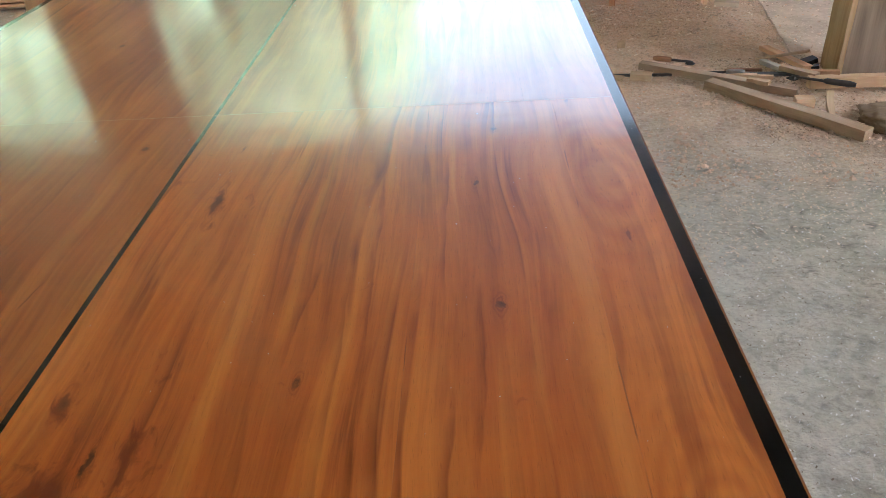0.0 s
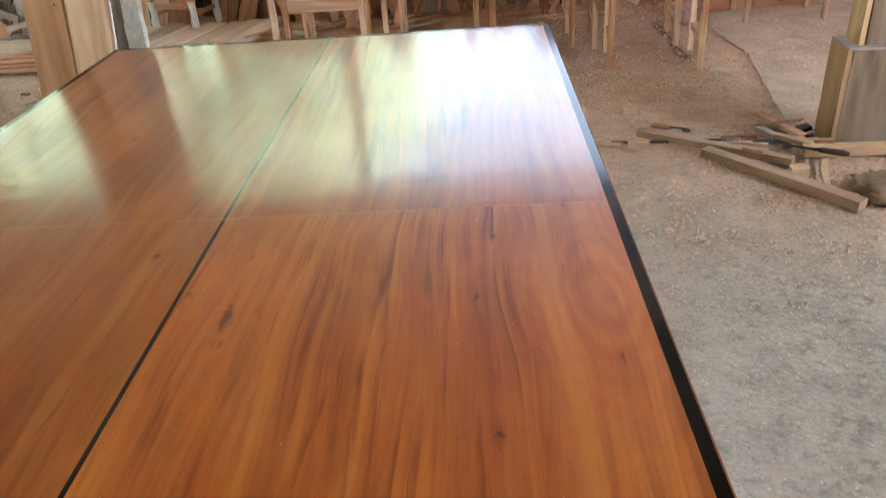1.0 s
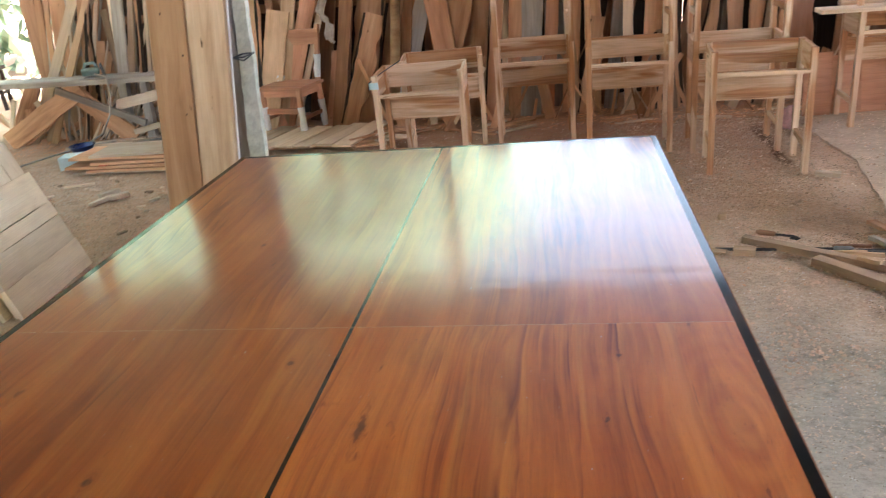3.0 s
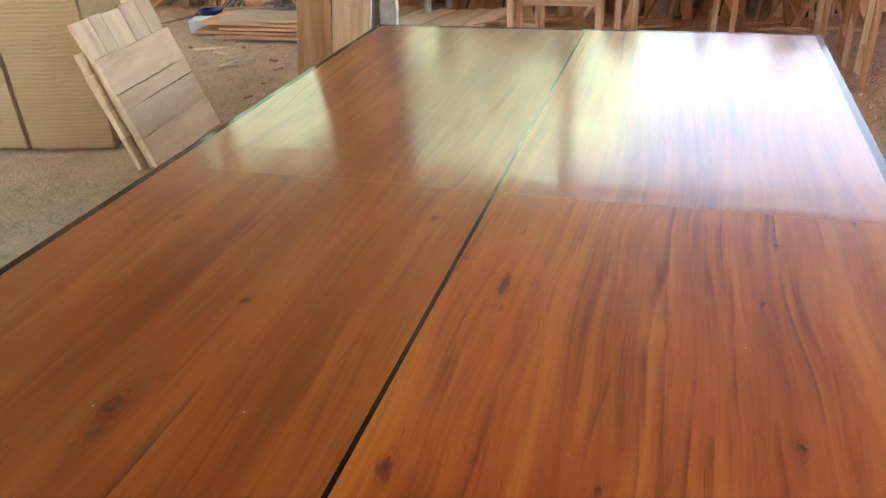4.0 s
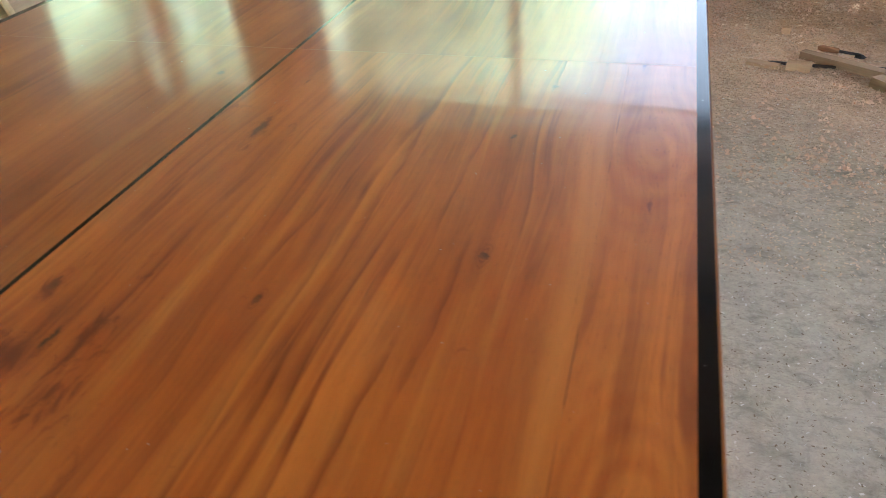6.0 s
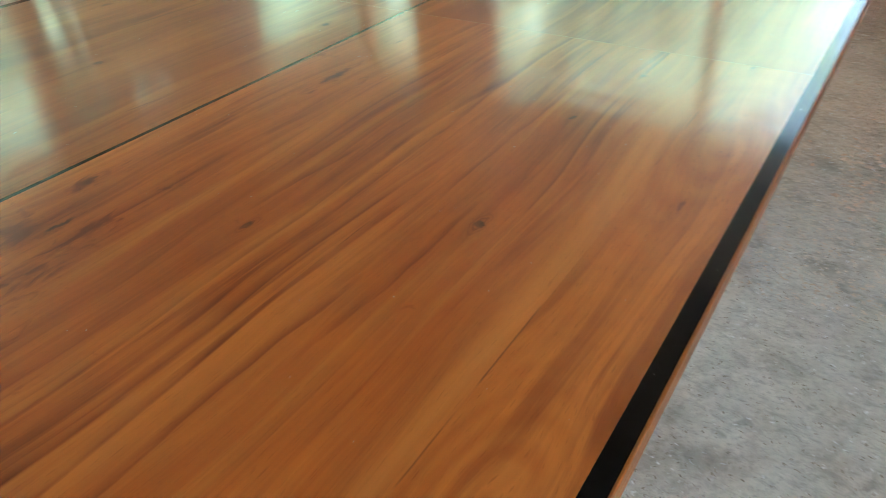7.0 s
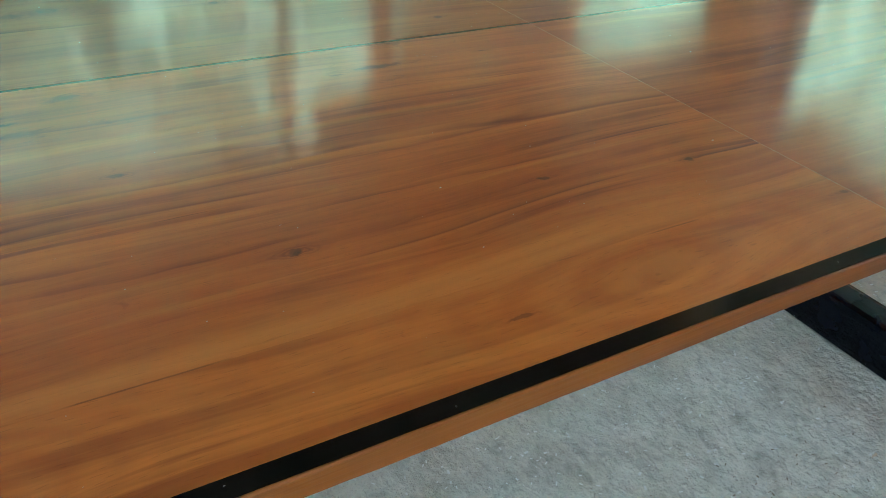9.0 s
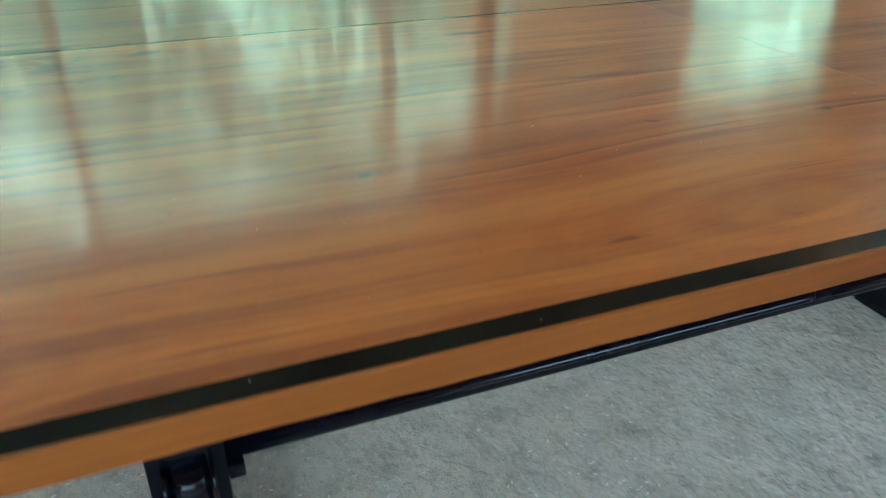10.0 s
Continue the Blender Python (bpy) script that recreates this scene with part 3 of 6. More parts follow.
# ---- mesh helpers ----
def link_mesh(name, bm, material, smooth=False):
    me = bpy.data.meshes.new(name)
    bmesh.ops.recalc_face_normals(bm, faces=bm.faces)
    bm.to_mesh(me)
    bm.free()
    me.materials.append(material)
    if smooth:
        for poly in me.polygons:
            poly.use_smooth = True
    return new(name, me)


def part(name, bm, material, parent, label="", m=None, smooth=False):
    ob = link_mesh(name, bm, material, smooth)
    ob.parent = parent
    if m is not None:
        ob.matrix_basis = m
    if label:
        tagged(ob, label)
    return ob


def thing(name, label, category, m=None, group="", kind=""):
    ob = new(name)
    ob.empty_display_size = 0.05
    if m is not None:
        ob.matrix_basis = m
    return tagged(ob, label, category, group, kind)


def box_bm(x0, x1, y0, y1, z0, z1, bevel=0.0):
    bm = bmesh.new()
    bmesh.ops.create_cube(bm, size=1.0, matrix=Matrix.LocRotScale(((x0 + x1) / 2, (y0 + y1) / 2, (z0 + z1) / 2), None, (x1 - x0, y1 - y0, z1 - z0)))
    if bevel:
        bmesh.ops.bevel(bm, geom=bm.edges[:], offset=bevel, segments=2, profile=0.7, affect="EDGES")
    return bm


def board_bm(length, width, thick, segs=1, wobble=0.0, bow=0.0, rng=None, bevel=0.0015):
    """A board with its length along +x from the origin, centred in y and z."""
    if segs == 1 and not wobble:
        return box_bm(0, length, -width / 2, width / 2, -thick / 2, thick / 2, min(bevel, thick * 0.3))
    bm = bmesh.new()
    rows = []
    wl = wr = 0.0
    for i in range(segs + 1):
        s = i / segs
        wl = 0.6 * wl + (rng.uniform(-1, 1) * wobble if rng else 0)
        wr = 0.6 * wr + (rng.uniform(-1, 1) * wobble if rng else 0)
        dz = bow * math.sin(math.pi * s)
        a, b = -width / 2 + wl, width / 2 + wr
        rows.append([bm.verts.new((s * length, yy, zz + dz)) for yy, zz in ((a, -thick / 2), (b, -thick / 2), (b - 0.3 * wobble, thick / 2), (a + 0.3 * wobble, thick / 2))])
    for r0, r1 in zip(rows, rows[1:]):
        for k in range(4):
            bm.faces.new((r0[k], r0[(k + 1) % 4], r1[(k + 1) % 4], r1[k]))
    bm.faces.new(rows[0][::-1])
    bm.faces.new(rows[-1])
    return bm


def span(p0, p1, face=(0, -1, 0)):
    """Pose whose x runs from p0 to p1 and whose z looks as nearly as it can along face; and the length."""
    p0, p1 = Vector(p0), Vector(p1)
    xax = (p1 - p0)
    length = xax.length
    xax.normalize()
    zax = Vector(face)
    zax = (zax - xax * zax.dot(xax)).normalized()
    yax = zax.cross(xax)
    m = Matrix((xax, yax, zax)).transposed().to_4x4()
    m.translation = p0
    return m, length


def stick(name, p0, p1, width, thick, material, parent=None, face=(0, -1, 0), label="", segs=1, wobble=0.0, bow=0.0, rng=None):
    m, length = span(p0, p1, face)
    bm = board_bm(length, width, thick, segs, wobble, bow, rng)
    if parent is None:
        ob = link_mesh(name, bm, material)
        ob.matrix_basis = m
        return ob
    return part(name, bm, material, parent, label, m)


def tube_bm(points, radius, sides=8, cap=True, radii=None):
    """A round tube along points."""
    bm = bmesh.new()
    pts = [Vector(p) for p in points]
    rings = []
    for i, p in enumerate(pts):
        d = (pts[min(i + 1, len(pts) - 1)] - pts[max(i - 1, 0)]).normalized()
        u = d.orthogonal().normalized() if i == 0 else (u - d * u.dot(d)).normalized()
        v = d.cross(u)
        r = radii[i] if radii else radius
        rings.append([bm.verts.new(p + (u * math.cos(a) + v * math.sin(a)) * r) for a in (2 * math.pi * k / sides for k in range(sides))])
    for a, b in zip(rings, rings[1:]):
        for k in range(sides):
            bm.faces.new((a[k], a[(k + 1) % sides], b[(k + 1) % sides], b[k]))
    if cap:
        bm.faces.new(rings[0][::-1])
        bm.faces.new(rings[-1])
    return bm


def lathe_bm(profile, sides=20):
    """Round body from (radius, height) pairs."""
    bm = bmesh.new()
    rings = [[bm.verts.new((r * math.cos(2 * math.pi * k / sides), r * math.sin(2 * math.pi * k / sides), h)) for k in range(sides)] for r, h in profile]
    for a, b in zip(rings, rings[1:]):
        for k in range(sides):
            bm.faces.new((a[k], a[(k + 1) % sides], b[(k + 1) % sides], b[k]))
    bm.faces.new(rings[0][::-1])
    bm.faces.new(rings[-1])
    return bm


def lump_bm(rx, ry, rz, seed, rough=0.25, subdiv=3, freq=2.0):
    """A crumpled rounded lump standing on z = 0."""
    bm = bmesh.new()
    bmesh.ops.create_icosphere(bm, subdivisions=subdiv, radius=1.0)
    off = Vector((seed * 7.1, seed * 3.3, seed * 1.7))
    for v in bm.verts:
        k = 1 + rough * noise.noise(v.co * freq + off) + 0.4 * rough * noise.noise(v.co * freq * 3 + off)
        v.co = Vector((v.co.x * rx * k, v.co.y * ry * k, max(v.co.z * k, -0.75) * rz + 0.75 * rz))
    return bm


def rag_bm(points, radius, seed):
    """A gathered strip of cloth: a flattened, creased band along points."""
    pts = []
    for a, b in zip(points, points[1:]):
        pts += [Vector(a).lerp(Vector(b), k / 5) for k in range(5)]
    pts.append(Vector(points[-1]))
    n = len(pts)
    bm = tube_bm(pts, radius, 22, True, [radius * (0.85 + 0.35 * noise.noise((i * 0.15, seed, 0))) for i in range(n)])
    for v in bm.verts:
        near = min(pts, key=lambda q: (q - v.co).length)
        d = v.co - near
        k = 1 + 0.7 * noise.noise(Vector((d.x * 90, d.y * 90, seed))) + 0.25 * noise.noise(v.co * 60)
        v.co = near + Vector((d.x * k, d.y * k * 0.45, d.z * k))
    return bm


# ---- ground ----
def ground():
    rng = np.random.RandomState(3)
    inner = np.arange(-6.0, 6.01, 0.07)
    outer = np.array([7, 9, 13, 20, 35, 70, 150, 400.0])
    axis = np.concatenate([-outer[::-1], inner, outer])
    n = len(axis)
    verts, faces = [], []
    for yy in axis:
        for xx in axis:
            h = 0.0
            if abs(xx) < 6.1 and abs(yy) < 6.1:
                lift = min(1.0, max(0.0, (yy - 0.9) * 0.6))
                h = (0.010 * noise.noise((xx * 2.3, yy * 2.3, 0)) + 0.006 * noise.noise((xx * 9, yy * 9, 4))) * (0.25 + lift) - 0.004
            verts.append((xx, yy, min(h, 0.008)))
    for j in range(n - 1):
        for i in range(n - 1):
            a = j * n + i
            faces.append((a, a + 1, a + n + 1, a + n))
    me = bpy.data.meshes.new("ground")
    me.from_pydata(verts, [], faces)
    me.materials.append(M_FLOOR)
    for poly in me.polygons:
        poly.use_smooth = True
    return tagged(new("ground", me), "packed grey earth floor strewn with sawdust and chips", "floor", kind="structure")


ground()


# ---- shed: slab, posts, roof, walls ----
def slab():
    s = thing("pavement", "dusty worn concrete slab with cracked broken edge", "pavement", kind="structure")
    rng = random.Random(5)
    edges = [(1.96, 2.15), (1.99, 2.75), (2.06, 3.30), (2.07, 3.72), (2.45, 4.35)]
    strips = [2.10, 2.52, 2.98, 3.36, 3.78, 4.22, 4.75]
    left = [1.93, 1.99, 2.07, 2.13, 2.10, 2.07, 2.06]
    for k in range(len(strips) - 1):
        bm = bmesh.new()
        y0, y1 = strips[k] + 0.002, strips[k + 1] - 0.002
        front = [(left[k] + (left[k + 1] - left[k]) * i / 6 + rng.uniform(-0.006, 0.006), y0 + (y1 - y0) * i / 6) for i in range(7)]
        base = [bm.verts.new((x, y, -0.03)) for x, y in front] + [bm.verts.new((5.2, y1, -0.03)), bm.verts.new((5.2, y0, -0.03))]
        top = [bm.verts.new((v.co.x + (0.006 if i < 7 else 0), v.co.y, 0.008)) for i, v in enumerate(base)]
        bm.faces.new(base[::-1])
        bm.faces.new(top)
        c = len(base)
        for i in range(c):
            bm.faces.new((base[i], base[(i + 1) % c], top[(i + 1) % c], top[i]))
        part("slab_section", bm, M_SLAB, s)


slab()

ROOF_Z = 3.42
WALL_Y = 5.75


def roof():
    r = thing("ceiling", "dark unlined roof sheeting on timber rafters", "roof", kind="structure")
    bm = bmesh.new()
    n = 90
    x0, x1, y0, y1 = -5.15, 5.2, -5.5, 6.15
    for side in (0, 1):
        row = []
        for i in range(n + 1):
            xx = x0 + (x1 - x0) * i / n
            zz = ROOF_Z + 0.12 + 0.018 * math.sin(i * 1.9) + 0.03 * side
            row.append((bm.verts.new((xx, y0, zz)), bm.verts.new((xx, y1, zz))))
        for a, b in zip(row, row[1:]):
            bm.faces.new((a[0], b[0], b[1], a[1]))
    part("roof_sheet", bm, M_ROOF, r)
    for yy in (-4.8, -3.2, -1.6, 0.0, 1.6, 3.2, 4.8, 5.8):
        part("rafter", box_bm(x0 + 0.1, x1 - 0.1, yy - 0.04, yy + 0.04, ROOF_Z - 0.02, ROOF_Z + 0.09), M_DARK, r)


roof()


def shed_post(x, y, width, material, label, top=ROOF_Z):
    p = thing("post", label, "post", pose(x, y, 0), kind="structure")
    stick("post_timber", (0, 0, 0), (0.01, 0, top), width, width * 0.9, material, p, segs=6, wobble=0.006, rng=random.Random(x * 7 + y))
    return p


for px_, py_, wide in ((-0.70, WALL_Y + 0.05, 0.09), (-4.6, WALL_Y + 0.05, 0.15), (4.2, WALL_Y + 0.05, 0.15), (-4.8, -1.3, 0.10), (-4.8, 1.1, 0.10), (-4.8, 1.97, 0.17), (-4.8, -4.0, 0.15),
                       (-2.4, -5.0, 0.15), (2.0, -5.0, 0.15), (4.9, -2.0, 0.15), (4.9, 1.5, 0.15), (4.9, -5.0, 0.15)):
    shed_post(px_, py_, wide, M_BROWN, "rough brown timber post carrying the shed roof")


def back_wall():
    """Rough upright boards with slits between them, open above."""
    wl = thing("wall_north", "low wall of dark rough upright boards with gaps, blackened for shade", "wall", kind="structure")
    rng = random.Random(11)
    x = -4.4
    while x < 4.4:
        w = rng.uniform(0.13, 0.24)
        h = rng.uniform(1.6, 1.78)
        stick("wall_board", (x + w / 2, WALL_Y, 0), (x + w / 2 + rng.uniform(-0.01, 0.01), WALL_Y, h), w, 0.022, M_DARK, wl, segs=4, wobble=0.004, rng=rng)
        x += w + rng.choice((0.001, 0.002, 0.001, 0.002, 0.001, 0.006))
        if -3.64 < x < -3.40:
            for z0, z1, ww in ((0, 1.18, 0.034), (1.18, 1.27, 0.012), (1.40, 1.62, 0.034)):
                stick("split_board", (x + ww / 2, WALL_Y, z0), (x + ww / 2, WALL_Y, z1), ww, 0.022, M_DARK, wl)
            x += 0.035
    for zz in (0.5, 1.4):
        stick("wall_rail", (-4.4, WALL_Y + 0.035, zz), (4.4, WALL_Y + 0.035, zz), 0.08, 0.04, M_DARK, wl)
    for zz in (0.98, 1.42):
        stick("wall_rail", (-4.4, WALL_Y - 0.034, zz), (4.4, WALL_Y - 0.034, zz), 0.075, 0.035, M_BROWN, wl)
    # added, out of view: east wall, roof-high in the north to hold back light
    we = thing("wall_east", "added unseen board wall, low in the south, roof-high further north", "wall", kind="structure")
    y = -5.1
    while y < 5.6:
        w = rng.uniform(0.15, 0.25)
        stick("wall_board", (4.95, y + w / 2, 0), (4.95, y + w / 2, rng.uniform(1.9, 2.0) if y < 0.7 else ROOF_Z), w, 0.022, M_GREY, we, face=(-1, 0, 0))
        y += w + 0.004
    # added, out of view: closed south side that cuts the light from there
    wsou = thing("wall_south", "added unseen board wall that keeps out light from the south", "wall", kind="structure")
    x = -5.0
    while x < 4.8:
        w = rng.uniform(0.18, 0.26)
        stick("wall_board", (x + w / 2, -5.2, 0), (x + w / 2, -5.2, ROOF_Z), w, 0.022, M_BROWN, wsou, face=(0, 1, 0))
        x += w + 0.004
    ww = thing("wall_west", "tall section of weathered brown boards with open gaps", "wall", kind="structure")
    y = 2.25
    while y < 4.0:
        w = rng.uniform(0.11, 0.17)
        stick("wall_board", (-4.85, y + w / 2, 0), (-4.85, y + w / 2, ROOF_Z), w, 0.022, M_STICK, ww, face=(1, 0, 0))
        y += w + (rng.uniform(0.05, 0.10) if y < 3.3 else 0.004)
    stick("header_board", (-4.90, 1.35, 3.19), (-4.90, 5.85, 3.19), 0.42, 0.03, M_STICK, ww, face=(1, 0, 0))


back_wall()


# ---- the large table ----
def table():
    t = thing("conference_table", "large glossy varnished reddish-orange wooden table with black inlay lines", "table")
    x0, x1, y0, y1, top = -0.762, 0.738, -1.34, 1.342, 0.75
    strip = 0.021
    inl = 0.0038
    xl, xr, yn, yf = x0 + strip, x1 - strip, y0 + strip, y1 - strip
    gap = 0.00004
    near_r, near_l = [inl, 0.190, 0.3915, 0.610, xr], [xl, -0.540, -0.378, -0.2372, -0.021, -inl]
    far_r, far_l = [inl, 0.190, 0.365, 0.560, xr], [xl, -0.560, -0.360, -0.170, -inl]
    for xs, ya, yb in ((near_r, yn, 0.0), (near_l, yn, 0.0), (far_r, 0.0, yf), (far_l, 0.0, yf)):
        for a, b in zip(xs, xs[1:]):
            bm = box_bm(a + gap, b - gap, ya + gap, yb - gap, top - 0.020, top)
            part("plank", bm, M_TABLE, t)
    part("inlay_strip", box_bm(-inl, inl, yn, yf, top - 0.018, top - 0.0002), M_INLAY, t, "thin black inlay line")
    for a, b in ((x0 + 0.003, xl), (xr, x1 - 0.003)):
        part("border_strip", box_bm(a, b, y0 + 0.003, y1 - 0.003, top - 0.018, top - 0.0001), M_BORDER, t, "black border strip")
    for a, b in ((y0 + 0.003, yn), (yf, y1 - 0.003)):
        part("border_strip", box_bm(xl, xr, a, b, top - 0.018, top - 0.0001), M_BORDER, t, "black border strip")
    part("core_board", box_bm(x0 + 0.003, x1 - 0.003, y0 + 0.003, y1 - 0.003, top - 0.0222, top - 0.0205), M_TABLE, t)
    def edge_bm(length, seed):
        """A thin band whose lower edge was planed by hand and waves a little."""
        bm = bmesh.new()
        n = 120
        rows = []
        for i in range(n + 1):
            q = i / n * length
            low = -0.0112 + 0.0011 * noise.noise((q * 9, seed, 0)) + 0.0007 * noise.noise((q * 40, seed, 3)) + max(0.0, 0.0030 * noise.noise((q * 5, seed, 8)) - 0.0008)
            rows.append([bm.verts.new((q, yy, zz)) for yy, zz in ((-0.0112, -0.0015), (-0.0112, 0.0003), (-0.0100, 0.0015), (-low - 0.0012, 0.0015), (-low, 0.0002), (-low, -0.0015))])
        for r0, r1 in zip(rows, rows[1:]):
            for k in range(6):
                bm.faces.new((r0[k], r0[(k + 1) % 6], r1[(k + 1) % 6], r1[k]))
        bm.faces.new(rows[0][::-1])
        bm.faces.new(rows[-1])
        return bm

    zc = top - 0.0112
    for k, (p0, p1, face) in enumerate((((x1 - 0.0015, y1, zc), (x1 - 0.0015, y0, zc), (1, 0, 0)), ((x0 + 0.0015, y0, zc), (x0 + 0.0015, y1, zc), (-1, 0, 0)),
                                        ((x0 + 0.003, y1 - 0.0015, zc), (x1 - 0.003, y1 - 0.0015, zc), (0, 1, 0)), ((x1 - 0.003, y0 + 0.0015, zc), (x0 + 0.003, y0 + 0.0015, zc), (0, -1, 0)))):
        m, length = span(p0, p1, face)
        part("edge_band", edge_bm(length, k * 5.3 + 1), M_EDGE, t, "varnished wooden edge band", m)
    part("joint_filler", box_bm(xl, xr, -0.0004, 0.0004, top - 0.018, top + 0.00005), M_DUST, t, "pale dusty joint line across the top")
    for sy in (-1, 1):
        yy = 0.788 * sy
        yc = 0.767 * sy
        part("foot_beam", box_bm(-0.585, 0.585, yy - 0.045, yy + 0.045, 0.0, 0.115, 0.018), M_BLACK, t, "black lacquered floor beam")
        part("cross_beam", box_bm(-0.640, 0.640, yc - 0.026, yc + 0.026, 0.545, 0.722, 0.006), M_BLACK, t, "black lacquered top beam")
        for sx in (-1, 1):
            prof = [(0.040, 0.10), (0.048, 0.13), (0.040, 0.15), (0.034, 0.20), (0.046, 0.32), (0.050, 0.36), (0.042, 0.42), (0.034, 0.48), (0.046, 0.52), (0.046, 0.56)]
            part("upright", lathe_bm(prof), M_BLACK, t, "turned black upright", pose(0.21 * sx, yc + 0.01 * sy, 0), True)
            part("end_boss", tube_bm([(0.641 * sx, yc - 0.013, 0.613), (0.641 * sx, yc + 0.013, 0.613)], 0.016, 18), M_BLACK, t, "rounded black moulding", None, True)
            for off in (-0.0155, 0.0155):
                part("boss_ring", tube_bm([(0.641 * sx, yc + off - 0.0016, 0.613), (0.641 * sx, yc + off + 0.0016, 0.613)], 0.018, 18), M_BLACK, t, m=None, smooth=True)
    for sx in (-1, 1):
        part("side_rail", tube_bm([(0.625 * sx, -0.750, 0.622), (0.625 * sx, 0.750, 0.622)], 0.0085, 12), M_BLACK, t, "slim black rail", None, True)
        for sy in (-1, 1):
            part("rail_bracket", box_bm(0.625 * sx - 0.010, 0.625 * sx + 0.010, sy * 0.738 - 0.008, sy * 0.738 + 0.008, 0.600, 0.612, 0.002), M_BLACK, t)
    return t


table()


# ---- unfinished school desks ----
DESK_H = 0.712
TALL = 1.075  # one frame is a little higher than the others


def desk(label, m, w=0.55, d=0.42, group="unfinished desks"):
    k = thing("desk_frame", label, "desk", m, group)
    hx, hy, H = w / 2, d / 2, DESK_H
    for sx in (-1, 1):
        for sy in (-1, 1):
            stick("leg", (sx * (hx - 0.018), sy * (hy - 0.022), 0), (sx * (hx - 0.018), sy * (hy - 0.022), H), 0.034, 0.044, M_DESK, k, face=(0, -1, 0))
        stick("side_apron", (sx * (hx - 0.010), -hy + 0.044, H - 0.075), (sx * (hx - 0.010), hy - 0.044, H - 0.075), 0.145, 0.018, M_DESK, k, face=(1, 0, 0))
        stick("side_stretcher", (sx * (hx - 0.018), -hy + 0.044, 0.16), (sx * (hx - 0.018), hy - 0.044, 0.16), 0.034, 0.020, M_DESK, k, face=(1, 0, 0))
    stick("back_board", (-hx + 0.036, hy - 0.014, H - 0.070), (hx - 0.036, hy - 0.014, H - 0.070), 0.14, 0.018, M_DESK, k)
    stick("lower_board", (-hx + 0.036, hy - 0.016, 0.430), (hx - 0.036, hy - 0.016, 0.430), 0.145, 0.018, M_DESK, k)
    stick("inner_board", (-hx + 0.036, hy - 0.09, 0.530), (hx - 0.036, hy - 0.09, 0.530), 0.09, 0.016, M_DESK, k, face=(0, 0, 1))
    stick("front_rail", (-hx + 0.030, -hy + 0.020, 0.585), (hx - 0.030, -hy + 0.020, 0.585), 0.020, 0.030, M_DESK, k)
    return k


DL = "unfinished pale wooden school desk frame without top"
first = desk(DL + " on sawdust", pose(1.555, 3.365, 0, 0, 0, -6))


def more_desk(label, m):
    return tagged(copy_thing(first, m), label)


ST = "unfinished pale wooden school desk frame in a stack of two"
UP = "unfinished pale wooden school desk frame standing on another frame"
for cx, cy, rz in ((0.245, 4.27, 2), (0.875, 3.95, -3), (1.53, 3.86, -4)):
    more_desk(ST, pose(cx, cy, 0, 0, 0, rz))
    more_desk(UP, pose(cx - 0.005, cy - 0.01, DESK_H, 0, 0, rz + 1.5))
more_desk(DL + " beside stacked frames", pose(-0.425, 3.40, 0, 0, 0, 3))
more_desk(DL + " against another frame", pose(-0.365, 3.93, 0, 0, 0, 6))
more_desk("unfinished pale wooden desk frame carrying a loose board", pose(2.625, 4.27, 0, 0, 0, -4) @ Matrix.Diagonal((1, 1, TALL, 1)))
more_desk("unfinished pale wooden desk frame standing on a loose board", pose(2.61, 4.29, DESK_H * TALL + 0.03, 0, 0, -4))
ob = stick("board", (2.09, 4.13, DESK_H * TALL + 0.014), (2.93, 4.075, DESK_H * TALL + 0.014), 0.20, 0.026, M_PINE, face=(0, 0, 1))
tagged(ob, "loose pale pine board lying across a desk frame", "board")
ob = stick("board", (2.33, 4.475, DESK_H * TALL + 0.014), (2.93, 4.435, DESK_H * TALL + 0.014), 0.08, 0.026, M_PINE, face=(0, 0, 1))
tagged(ob, "narrow pale batten lying across a desk frame", "batten")
tie = thing("wire_tie", "dark wire with a blue-white cloth strip tied round a desk corner", "tie", pose(-0.70, 3.17, 0.047))
part("wire", tube_bm([(0.0, -0.02, 0.63), (0.05, 0.10, 0.665), (0.13, 0.34, 0.70)], 0.0035, 6), M_ROPE, tie)
part("cloth_strip", box_bm(0.004, 0.062, -0.036, -0.031, 0.595, 0.635, 0.002), M_PAPER, tie, "blue-white cloth strip")


def blue_bag():
    b = thing("plastic_bag", "knotted bright blue plastic bag on a loose board", "bag", pose(2.585, 4.10, DESK_H * TALL + 0.028) @ Matrix.Scale(0.86, 4))
    prof = [(0.070, 0.0), (0.087, 0.012), (0.089, 0.032), (0.083, 0.058), (0.071, 0.082), (0.055, 0.102), (0.038, 0.118), (0.022, 0.130), (0.012, 0.138)]
    bm = lathe_bm(prof, 54)
    for v in bm.verts:
        a, h = math.atan2(v.co.y, v.co.x), v.co.z / 0.146
        k = 1 + (0.015 + 0.11 * h) * math.sin(17 * a + 5 * noise.noise((a * 1.3, h * 3, 1))) + 0.10 * noise.noise(v.co * 22)
        v.co.x, v.co.y = v.co.x * k * 0.92 + 0.022 * h * h, v.co.y * k * 0.8
        v.co.z *= 1 + 0.10 * math.sin(2 * a + 1) * h
    part("pouch", bm, M_BLUE, b, smooth=True)
    part("knot", lump_bm(0.016, 0.013, 0.012, 5, 0.4, 2), M_BLUE, b, m=pose(0.012, 0.0, 0.128), smooth=True)


blue_bag()


